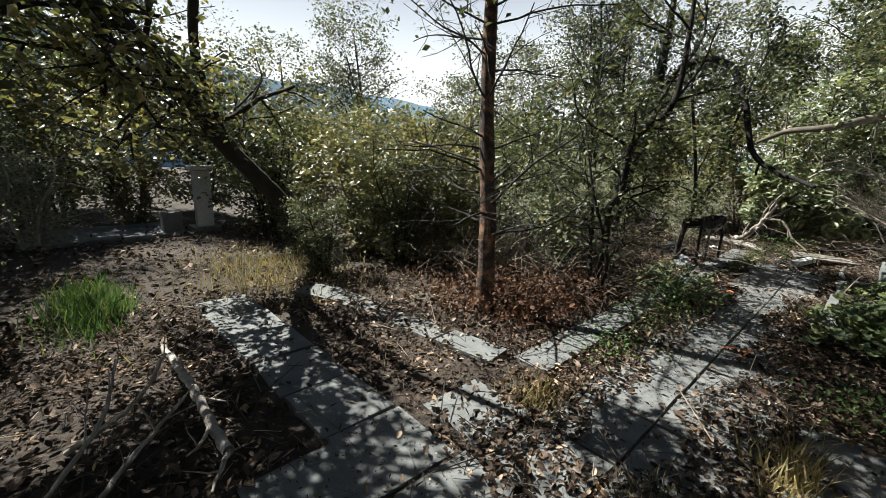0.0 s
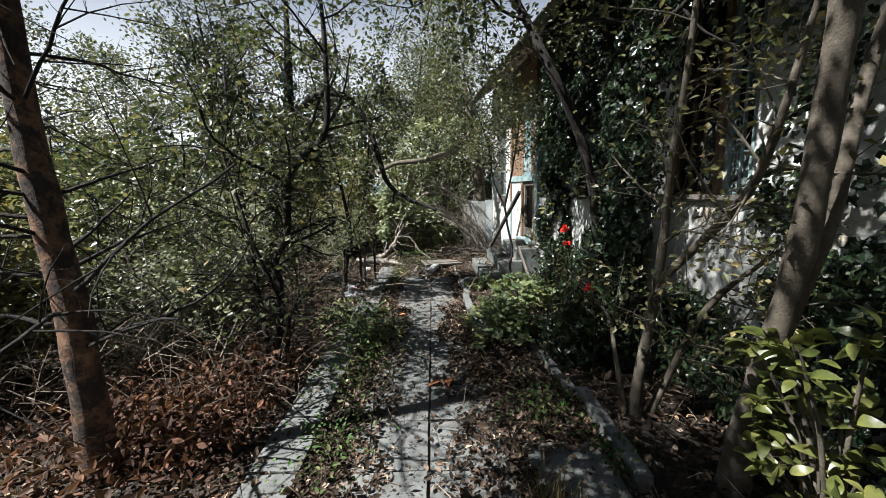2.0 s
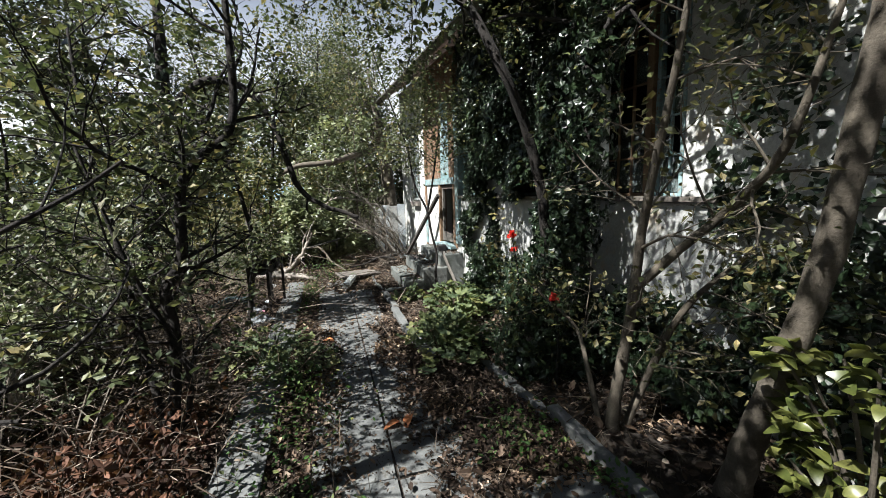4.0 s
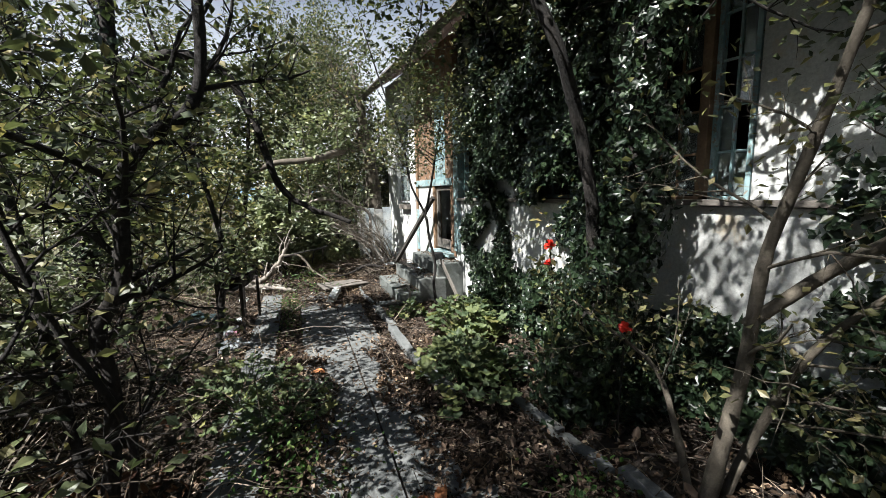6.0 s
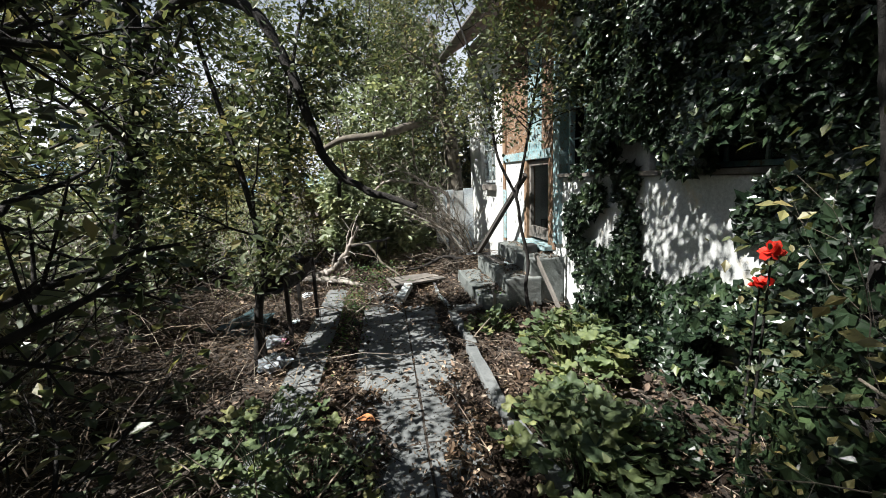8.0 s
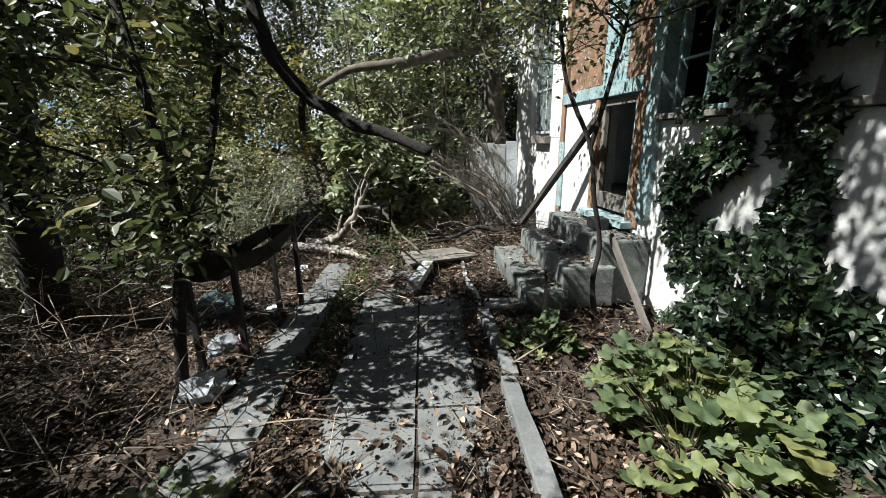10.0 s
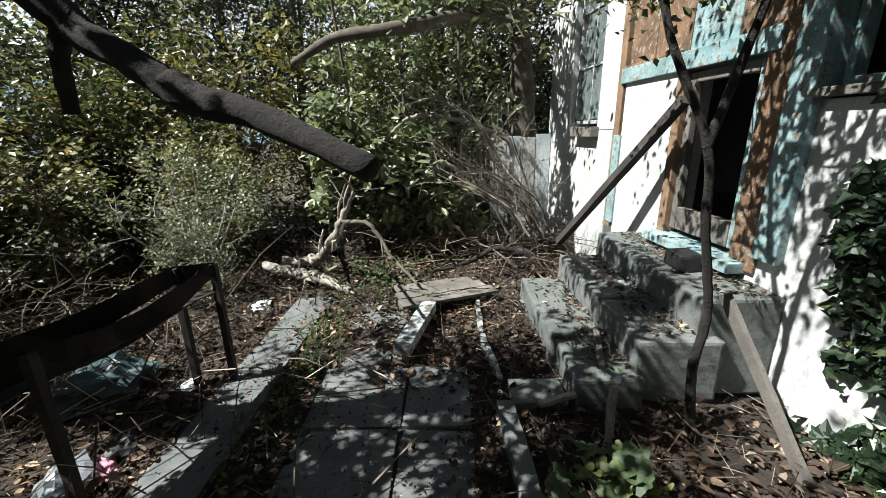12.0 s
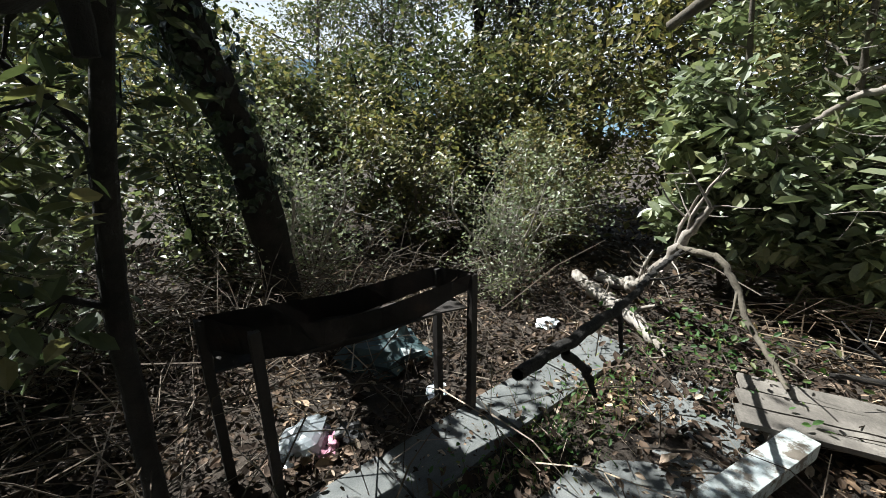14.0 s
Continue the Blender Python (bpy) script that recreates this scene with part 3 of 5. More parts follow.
hbox("threshold", -0.2, 0.12, 7.38, 8.24, 0.60, 0.665, M_TEAL, label="worn blue-green threshold board", jitter=0.006)
tagged(house, "abandoned whitewashed house with peeling teal woodwork and ivy", "house")

# ---- concrete steps ----
steps = empty("entrance_steps", Matrix.Translation((1.2, 8.2, 0)))


def step_part(x0, x1, y0, y1, z0, z1, seed):
    bm = box_bm(x0 - 1.2, x1 - 1.2, y0 - 8.2, y1 - 8.2, z0, z1, 0.018, 0, seed)
    bmesh.ops.subdivide_edges(bm, edges=[e for e in bm.edges if e.calc_length() > 0.1], cuts=7, use_grid_fill=True)
    for v in bm.verts:
        v.co += noise.noise_vector(v.co * 5 + Vector((seed, 0, 0))) * 0.006 + noise.noise_vector(v.co * 21 + Vector((seed, 3, 0))) * 0.004
    return part("step", bm, M_STEP, steps)


step_part(0.88, 1.26, 7.45, 8.46, -0.1, 0.185, 1)
step_part(0.90, 1.26, 7.0, 7.435, -0.1, 0.172, 2)
step_part(1.21, 1.60, 7.60, 8.50, 0.0, 0.375, 3)
step_part(1.22, 1.66, 7.04, 7.585, 0.0, 0.362, 4)
step_part(1.54, 1.97, 7.10, 8.54, 0.0, 0.565, 5)
tagged(steps, "three grey cast concrete steps strewn with debris", "steps")

# ---- trees and shrubs that stand by the path ----
pine = plant("pine_tree", 11, [([(-1.95, 2.25, -0.05), (-1.95, 2.24, 0.9), (-2.08, 2.28, 2.0), (-2.12, 2.3, 3.4), (-2.1, 2.3, 5.2)], [0.095, 0.082, 0.07, 0.06, 0.035])],
             M_BARK_PINE, M_LEAF, [44, 5, 3], 3, 1.25, "young pine with orange flaking bark and dead bare branches", "tree", per=0, wob=0.1, up=-0.015, start=0.22, lean=1.7, sides=14, thin=0.17, shrink=0.45, twig=M_BARK_DARK)
# leafy crown above the view, added to the bare pine to shade the path
pine_top = plant("pine_top", 111, [([(-2.1, 2.3, 3.3), (-2.1, 2.3, 4.2), (-2.05, 2.25, 5.2), (-2.0, 2.1, 6.4)], [0.055, 0.05, 0.04, 0.01])], M_BARK_PINE, M_LEAF, [17, 6, 5], 3, 1.45, "", "",
                 per=6, size=0.06, spread=0.1, start=0.0, lean=1.4, thin=0.3, twig=M_BARK_DARK, base=(-1.95, 2.25, -0.05))
for ob in list(pine_top.children):
    ob.parent = pine
bpy.data.objects.remove(pine_top)
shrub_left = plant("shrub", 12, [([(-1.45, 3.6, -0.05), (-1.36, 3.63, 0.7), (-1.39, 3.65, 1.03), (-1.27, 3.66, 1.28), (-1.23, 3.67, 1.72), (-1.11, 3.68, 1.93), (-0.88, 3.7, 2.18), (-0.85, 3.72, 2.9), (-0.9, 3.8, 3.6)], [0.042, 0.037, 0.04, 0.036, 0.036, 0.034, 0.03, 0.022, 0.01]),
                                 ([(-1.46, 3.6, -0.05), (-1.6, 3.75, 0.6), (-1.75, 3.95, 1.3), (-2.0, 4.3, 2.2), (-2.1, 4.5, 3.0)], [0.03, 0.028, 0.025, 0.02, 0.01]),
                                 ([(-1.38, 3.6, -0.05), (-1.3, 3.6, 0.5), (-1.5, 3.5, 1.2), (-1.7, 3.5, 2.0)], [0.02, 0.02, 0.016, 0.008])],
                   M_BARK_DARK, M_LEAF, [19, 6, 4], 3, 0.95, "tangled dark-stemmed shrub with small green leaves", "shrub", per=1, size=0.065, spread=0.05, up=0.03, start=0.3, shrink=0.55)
grey_tree = plant("grey_tree", 13, [([(1.68, 2.0, -0.05), (1.6, 1.85, 0.5), (1.55, 1.64, 1.25), (1.5, 1.53, 1.9), (1.4, 1.4, 2.7), (1.2, 1.3, 3.8), (0.7, 1.2, 5.0)], [0.085, 0.062, 0.051, 0.048, 0.044, 0.036, 0.02]),
                                    ([(1.6, 1.72, 0.95), (1.7, 1.66, 1.5), (1.76, 1.62, 2.2), (2.0, 1.5, 3.3), (2.3, 1.4, 4.6)], [0.03, 0.028, 0.026, 0.022, 0.012])],
                  M_BARK_GREY, M_LEAF, [14, 6, 5], 3, 1.5, "smooth grey-barked tree leaning over the bed", "tree", per=4, size=0.065, spread=0.1, start=0.7, sides=14, thin=0.35)
multi = plant("multi_stem_shrub", 14, [([(1.5, 2.7, -0.05), (1.47, 2.64, 0.3), (1.5, 2.58, 0.8), (1.53, 2.55, 1.33), (1.46, 2.4, 1.75), (1.4, 2.2, 2.4), (1.3, 2.0, 3.2)], [0.05, 0.04, 0.033, 0.028, 0.024, 0.017, 0.01]),
                                       ([(1.52, 2.6, 1.0), (1.62, 2.35, 1.3), (1.6, 2.0, 1.6), (1.5, 1.75, 1.85), (1.5, 1.6, 2.4)], [0.031, 0.027, 0.023, 0.019, 0.01]),
                                       ([(1.45, 2.75, -0.05), (1.4, 2.85, 0.4), (1.40, 3.0, 0.65), (1.33, 3.3, 0.8), (1.26, 3.55, 0.92)], [0.022, 0.018, 0.013, 0.009, 0.005]),
                                       ([(1.56, 2.68, -0.05), (1.68, 2.6, 0.4), (1.8, 2.45, 0.9), (2.0, 2.2, 1.3)], [0.03, 0.026, 0.021, 0.01])],
              M_BARK_GREY, M_LEAF_YELLOW, [9, 5, 3], 3, 0.65, "bare multi-stemmed shrub with peeling grey bark", "shrub", per=1, size=0.05, spread=0.06, start=0.35, sides=8, thin=0.35)
ivy_tree = plant("ivy_clad_tree", 15, [([(1.36, 3.66, -0.05), (1.42, 3.65, 0.5), (1.64, 3.63, 1.0), (1.8, 3.6, 1.5), (1.87, 3.6, 2.2), (1.95, 3.6, 3.2), (1.7, 3.5, 4.6)], [0.12, 0.11, 0.1, 0.09, 0.08, 0.06, 0.03])],
                 M_BARK_DARK, M_LEAF, [14, 6, 5], 3, 1.6, "dark leaning tree trunk clad in ivy", "tree", per=4, size=0.065, spread=0.1, start=0.76, sides=12, thin=0.4)
# top is carried over the path, above the view, to shade the house front
dark_vine = plant("dark_stem_tree", 16, [([(1.52, 3.78, -0.05), (1.58, 3.74, 0.8), (1.55, 3.72, 1.5), (1.36, 3.68, 2.15), (1.05, 3.6, 2.7), (0.75, 4.0, 3.5), (0.4, 4.8, 4.3), (0.2, 5.6, 4.9)], [0.05, 0.048, 0.046, 0.045, 0.04, 0.034, 0.025, 0.012])],
                  M_BARK_DARK, M_LEAF, [20, 6, 5], 3, 1.5, "thin dark tree arching across the path", "tree", per=5, size=0.065, spread=0.1, start=0.64, thin=0.4)
# the crown's top is added above the view to shade the door wall
sapling = plant("sapling", 17, [([(1.43, 6.85, -0.05), (1.39, 6.87, 0.3), (1.43, 6.9, 0.6), (1.34, 6.88, 1.0), (1.28, 6.87, 1.35), (1.1, 6.95, 1.8), (1.02, 7.05, 2.4), (0.75, 7.1, 3.2), (0.5, 7.2, 4.1)], [0.026, 0.022, 0.02, 0.019, 0.018, 0.016, 0.014, 0.011, 0.006]),
                                ([(1.28, 6.87, 1.33), (1.34, 6.86, 1.6), (1.42, 6.8, 2.1), (1.5, 6.7, 2.8)], [0.02, 0.018, 0.014, 0.006])],
                M_BARK_DARK, M_LEAF, [15, 5, 5], 3, 1.0, "slender forked sapling in front of the steps", "tree", per=2, size=0.06, spread=0.08, start=0.62, thin=0.5)
# upper end of the second stem is added to shade the steps
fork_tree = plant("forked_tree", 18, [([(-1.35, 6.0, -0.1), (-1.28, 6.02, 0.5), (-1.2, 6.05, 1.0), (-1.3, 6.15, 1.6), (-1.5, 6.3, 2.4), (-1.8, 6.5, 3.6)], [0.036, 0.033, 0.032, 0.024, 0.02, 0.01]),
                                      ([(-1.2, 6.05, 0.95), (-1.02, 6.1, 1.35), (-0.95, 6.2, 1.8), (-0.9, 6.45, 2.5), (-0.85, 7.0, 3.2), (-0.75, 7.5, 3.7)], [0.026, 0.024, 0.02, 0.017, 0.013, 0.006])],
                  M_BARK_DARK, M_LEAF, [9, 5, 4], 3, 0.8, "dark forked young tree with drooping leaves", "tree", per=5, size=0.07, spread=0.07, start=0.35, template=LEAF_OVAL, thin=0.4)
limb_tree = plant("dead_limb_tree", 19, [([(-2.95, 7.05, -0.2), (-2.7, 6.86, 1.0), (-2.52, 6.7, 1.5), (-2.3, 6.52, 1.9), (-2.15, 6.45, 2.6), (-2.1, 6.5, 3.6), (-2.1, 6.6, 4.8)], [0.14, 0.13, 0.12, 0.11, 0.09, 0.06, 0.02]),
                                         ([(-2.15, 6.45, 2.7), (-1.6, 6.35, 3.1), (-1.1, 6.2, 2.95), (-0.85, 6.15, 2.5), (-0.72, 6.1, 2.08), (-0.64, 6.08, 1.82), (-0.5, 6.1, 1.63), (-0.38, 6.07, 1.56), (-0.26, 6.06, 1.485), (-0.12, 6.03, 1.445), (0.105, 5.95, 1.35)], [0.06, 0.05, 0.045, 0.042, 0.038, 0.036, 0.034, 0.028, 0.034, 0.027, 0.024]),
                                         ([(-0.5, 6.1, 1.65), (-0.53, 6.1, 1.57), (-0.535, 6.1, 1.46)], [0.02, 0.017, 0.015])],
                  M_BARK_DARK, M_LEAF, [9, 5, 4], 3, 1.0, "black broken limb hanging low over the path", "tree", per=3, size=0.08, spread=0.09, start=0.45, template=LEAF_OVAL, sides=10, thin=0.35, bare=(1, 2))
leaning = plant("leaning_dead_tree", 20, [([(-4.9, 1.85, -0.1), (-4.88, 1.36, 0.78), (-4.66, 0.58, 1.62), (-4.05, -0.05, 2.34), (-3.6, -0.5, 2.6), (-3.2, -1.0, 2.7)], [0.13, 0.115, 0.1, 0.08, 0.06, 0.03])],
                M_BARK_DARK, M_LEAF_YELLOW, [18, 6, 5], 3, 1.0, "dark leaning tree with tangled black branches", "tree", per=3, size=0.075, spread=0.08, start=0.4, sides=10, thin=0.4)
# limb added overhead, its leaves above the view, to shade the near path
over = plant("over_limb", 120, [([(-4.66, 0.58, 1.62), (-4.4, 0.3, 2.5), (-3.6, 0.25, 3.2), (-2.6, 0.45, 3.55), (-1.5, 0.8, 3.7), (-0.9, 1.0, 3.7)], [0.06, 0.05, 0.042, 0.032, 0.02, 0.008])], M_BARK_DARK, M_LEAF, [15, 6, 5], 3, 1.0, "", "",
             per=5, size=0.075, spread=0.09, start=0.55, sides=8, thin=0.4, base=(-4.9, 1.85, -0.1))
for ob in list(over.children):
    ob.parent = leaning
bpy.data.objects.remove(over)
far_ivy_trunk = plant("old_tree", 21, [([(1.4, 11.1, -0.3), (1.37, 11.08, 1.0), (1.3, 11.0, 2.0), (1.15, 10.9, 3.1), (0.9, 10.8, 4.6)], [0.2, 0.17, 0.16, 0.12, 0.02]),
                                       ([(1.2, 10.9, 2.8), (0.4, 9.7, 2.5), (-0.15, 9.2, 2.3), (-0.75, 9.3, 2.25), (-1.2, 9.37, 2.05)], [0.08, 0.07, 0.06, 0.05, 0.035])],
                      M_BARK_GREY, M_LEAF, [10, 6, 5], 3, 1.5, "old tree with rope-like bark and a pale broken limb", "tree", per=3, size=0.08, spread=0.1, start=0.6, template=LEAF_OVAL, sides=12, thin=0.3, bare=(1,))

# chestnut-like bush with large leaves behind the brush heap
big_bush = plant("large_leaved_bush", 22, [([(-0.6 + 0.5 * k, 10.1 + 0.3 * math.sin(k * 2), -0.2), (-0.7 + 0.55 * k, 10.0, 0.9), (-0.8 + 0.6 * k, 9.8, 1.9), (-0.9 + 0.65 * k, 9.7, 3.0)], [0.04, 0.03, 0.02, 0.01]) for k in range(3)],
                 M_BARK_GREY, M_LEAF_GREY, [9, 4, 3], 3, 0.8, "dense bush with large pale green leaves", "bush", per=4, size=0.105, spread=0.07, start=0.1, template=LEAF_OVAL, shrink=0.55)

# ---- background thicket: a few kinds, copied ----


def thicket_stems(rand, n, h, spread, r):
    out = []
    for _ in range(n):
        a = rand.uniform(0, 6.28)
        dx, dy = math.cos(a) * spread * rand.uniform(0.3, 1), math.sin(a) * spread * rand.uniform(0.3, 1)
        hh = h * rand.uniform(0.7, 1.05)
        out.append(([(dx * 0.15, dy * 0.15, -0.2), (dx * 0.4, dy * 0.4, hh * 0.35), (dx * 0.8 + rand.normal() * 0.1, dy * 0.8, hh * 0.7), (dx * 1.1, dy * 1.1, hh)], [r, r * 0.85, r * 0.55, r * 0.2]))
    return out


r5 = np.random.default_rng(55)
CLEAR[0] = False
KINDS = [
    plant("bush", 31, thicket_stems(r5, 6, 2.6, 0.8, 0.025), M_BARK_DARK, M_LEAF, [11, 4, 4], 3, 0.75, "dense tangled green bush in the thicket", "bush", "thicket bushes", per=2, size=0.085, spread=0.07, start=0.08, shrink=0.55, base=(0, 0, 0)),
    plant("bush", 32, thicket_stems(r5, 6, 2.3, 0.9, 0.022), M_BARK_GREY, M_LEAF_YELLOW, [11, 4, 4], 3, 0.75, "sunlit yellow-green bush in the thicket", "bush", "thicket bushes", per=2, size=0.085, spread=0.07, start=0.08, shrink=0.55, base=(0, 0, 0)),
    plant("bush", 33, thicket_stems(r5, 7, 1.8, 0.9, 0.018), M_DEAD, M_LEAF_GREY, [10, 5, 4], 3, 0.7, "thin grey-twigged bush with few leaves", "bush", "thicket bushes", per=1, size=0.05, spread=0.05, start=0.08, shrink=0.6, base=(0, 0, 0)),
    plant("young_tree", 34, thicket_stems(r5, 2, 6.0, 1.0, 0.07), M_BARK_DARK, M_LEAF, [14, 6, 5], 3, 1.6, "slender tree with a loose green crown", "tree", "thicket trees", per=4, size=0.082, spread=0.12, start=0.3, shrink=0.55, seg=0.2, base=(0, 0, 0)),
    plant("young_tree", 35, thicket_stems(r5, 2, 5.2, 1.1, 0.06), M_BARK_GREY, M_LEAF, [14, 6, 5], 3, 1.5, "slender grey tree with a yellow-green crown", "tree", "thicket trees", per=4, size=0.082, spread=0.12, start=0.25, shrink=0.55, seg=0.2, base=(0, 0, 0)),
]
CLEAR[0] = True
SPOTS = [  # kind, x, y, scale
    (0, -3.4, 4.9, 1.0), (1, -4.2, 3.6, 0.9), (2, -2.7, 4.0, 0.9), (2, -3.0, 5.5, 0.9), (1, -5.4, 2.9, 1.0), (2, -3.3, 7.4, 0.9), 
    (0, -5.2, 5.2, 1.1), (1, -6.6, 4.2, 1.1), (0, -5.1, 7.7, 0.95), (1, -3.7, 8.9, 0.8), (1, -2.4, 9.8, 0.65), (1, -1.5, 11.2, 1.1), (0, -0.3, 11.8, 1.1),
    (0, 0.6, 11.9, 1.0), (1, -3.2, 11.3, 1.2), (0, -5.2, 9.6, 1.2), (1, -6.6, 7.4, 1.2), (2, -2.0, 8.6, 0.7), (0, -7.2, 1.9, 1.0), (1, -8.6, 3.2, 1.2),
    (0, -6.0, -2.6, 1.1), (2, -3.9, -2.2, 0.9), (0, -4.7, -3.8, 1.2), (1, -9.6, 0.0, 1.0), (2, -8.0, -1.4, 1.1), (0, -9.5, -3.0, 1.4), (0, 2.6, 12.6, 1.2), (1, 1.6, 13.4, 1.3),
    (0, -1.4, -3.6, 1.0), (0, 1.6, -3.2, 1.0), (0, 3.2, 0.2, 1.1), (1, 3.4, -1.4, 1.1), (1, 2.75, 1.1, 0.7),
    (4, -3.6, 12.2, 0.9), (3, -0.9, 12.6, 1.0), (4, 1.2, 12.2, 1.0), (3, -4.8, 12.6, 1.1), (4, -8.6, 11.4, 1.1), (0, -8.0, -3.4, 1.3), (1, -10.4, -1.6, 1.4), (0, -11.5, 1.6, 1.5), (1, -10.2, 3.4, 1.3), (0, -12.5, -1.0, 1.6), (3, -13.0, 0.6, 1.1), (1, -8.6, 5.6, 1.3), (0, -10.5, 7.5, 1.5), (4, -14.0, 5.0, 1.3), (3, -15.0, 9.0, 1.4), (1, -9.2, 9.0, 1.4),
    # trees near the start are rooted out of view, added for canopy shade
    (3, -3.4, -2.3, 1.1), (4, -1.5, -2.7, 1.0), (3, 2.9, -0.6, 0.9), (4, 0.6, -3.4, 1.0), (3, -2.4, -4.2, 1.0), (3, 0.5, 15.0, 1.2), (4, -3.0, 14.6, 1.2), (3, -6.6, 13.4, 1.3), (4, -10.5, 10.5, 1.3),
    (3, -11.0, -3.6, 1.1), (0, -4.2, 2.8, 0.7), (0, -4.1, 1.5, 0.42), (0, -3.9, 10.4, 0.95), (1, -5.6, 8.6, 1.0), (0, -4.4, 6.7, 0.7), (1, -4.6, 10.9, 1.1),
]
first = set()
for i, (k, x, y, s) in enumerate(SPOTS):
    m = pose(x, y, float(land(x, y)), 0, 0, (i * 77) % 360) @ Matrix.Scale(1, 4)
    ob = KINDS[k] if k not in first else copy_thing(KINDS[k], m)
    first.add(k)
    ob.matrix_world = m @ Matrix.Scale(s, 4)

whorls = plant("large_leaved_shrub", 88, [([(-0.75, 10.1, -0.05), (-0.85, 9.95, 0.5), (-1.0, 9.8, 1.0), (-1.1, 9.7, 1.5)], [0.022, 0.018, 0.014, 0.006]),
                                          ([(-0.7, 10.1, -0.05), (-0.6, 9.95, 0.5), (-0.55, 9.75, 0.95), (-0.6, 9.6, 1.4)], [0.02, 0.017, 0.013, 0.006]),
                                          ([(-0.65, 10.1, -0.05), (-0.35, 9.95, 0.4), (-0.15, 9.8, 0.8), (-0.1, 9.7, 1.3)], [0.02, 0.016, 0.012, 0.006]),
                                          ([(-0.65, 10.12, -0.05), (-0.2, 10.0, 0.3), (0.1, 9.9, 0.55), (0.3, 9.8, 0.75)], [0.018, 0.014, 0.01, 0.005])],
               M_BARK_GREY, M_LEAF_GREY, [8, 3, 3], 3, 0.5, "shrub with whorls of large pale green leaves", "shrub", per=5, size=0.125, spread=0.06, template=LEAF_OVAL, start=0.25, thin=0.5)

# ---- ivy on the house ----
ri = np.random.default_rng(77)


def ivy_sheet(n, y0, y1, z0, z1, depth, edge):
    """Leaf places on the front, ragged at the edges."""
    y, z = ri.uniform(y0 - edge, y1 + edge, n), ri.uniform(z0 - edge, z1 + edge, n)
    inside = np.minimum(np.minimum(y - y0, y1 - y), np.minimum(z - z0, z1 - z))
    wave = 0.16 * np.sin(y * 7 + 3 * np.sin(z * 5)) + 0.12 * np.sin(z * 11 + y * 4)
    keep = inside + wave + ri.normal(size=n) * 0.05 > 0
    y, z = y[keep], z[keep]
    out = ri.uniform(0.01, 1, len(y)) ** 0.6 * depth * (0.55 + 0.45 * np.sin(y * 5.1 + 2) * np.sin(z * 4.3))
    return np.stack([2.54 - 0.08 * y - 0.02 - np.abs(out), y, z], -1)


def ivy(name, spots, label):
    pos = np.concatenate(spots)
    nrm = ri.normal(size=pos.shape) * 0.45 + np.array([-0.9, -0.15, 0.35])
    v, f = scatter(LEAF_IVY, pos, frames(nrm, ri), ri.uniform(0.035, 0.095, len(pos)))
    ob = linked(name, mesh_arrays(name, v, f), M_IVY)
    return tagged(ob, label, "ivy", kind="stuff")


ivy("ivy", [ivy_sheet(26000, 4.15, 6.45, 1.66, 4.2, 0.36, 0.12), ivy_sheet(6000, 4.0, 4.75, 0.1, 1.7, 0.3, 0.12), ivy_sheet(4200, 6.34, 6.76, 0.0, 1.6, 0.18, 0.06),
            ivy_sheet(11000, 5.2, 6.5, 1.75, 4.1, 0.3, 0.08), ivy_sheet(2500, 5.9, 6.5, 0.0, 0.5, 0.25, 0.1), ivy_sheet(900, 6.85, 7.15, 2.6, 4.0, 0.1, 0.1),
            ivy_sheet(1700, 5.82, 6.08, 0.5, 1.6, 0.12, 0.04), ivy_sheet(6000, 4.6, 6.1, 0.0, 0.74, 0.4, 0.1)],
    "dark glossy ivy curtain over the house front")
ivy("ivy", [ivy_sheet(4500, 2.3, 3.95, 0.0, 0.7, 0.45, 0.12), ivy_sheet(2200, 1.2, 2.5, 0.0, 1.25, 0.3, 0.12), ivy_sheet(1200, 2.2, 2.6, 0.4, 3.6, 0.2, 0.12), ivy_sheet(900, 2.5, 3.9, 2.9, 4.0, 0.3, 0.15), ivy_sheet(600, 1.3, 2.2, 0.2, 2.4, 0.15, 0.1)],
    "ivy creeping under and round the window")
# ivy round the leaning trunk and as ground cover
tl, tr_ = smooth_line([(1.36, 3.66, 0.0), (1.42, 3.65, 0.5), (1.64, 3.63, 1.0), (1.8, 3.6, 1.5), (1.87, 3.6, 2.2), (1.95, 3.6, 3.2)], [0.12, 0.11, 0.1, 0.09, 0.08, 0.06], 40)
n_iv = 4200
pk = ri.integers(0, len(tl), n_iv)
away = ri.normal(size=(n_iv, 3))
away[:, 2] *= 0.2
away /= np.linalg.norm(away, axis=1)[:, None]
v, f = scatter(LEAF_IVY, tl[pk] + away * (tr_[pk] + 0.02 + 0.2 * ri.random(n_iv) ** 1.6)[:, None], frames(away + ri.normal(size=away.shape) * 0.4, ri), ri.uniform(0.035, 0.085, n_iv))
tagged(linked("ivy", mesh_arrays("ivy", v, f), M_IVY), "ivy climbing round the leaning trunk", "ivy", kind="stuff")
tl, tr_ = smooth_line([(-2.7, 6.86, 0.9), (-2.52, 6.7, 1.5), (-2.3, 6.52, 1.9), (-2.15, 6.45, 2.6), (-2.1, 6.5, 3.4)], [0.13, 0.12, 0.11, 0.09, 0.06], 40)
pk = ri.integers(0, len(tl), 900)
away = ri.normal(size=(900, 3))
away[:, 2] *= 0.2
away /= np.linalg.norm(away, axis=1)[:, None]
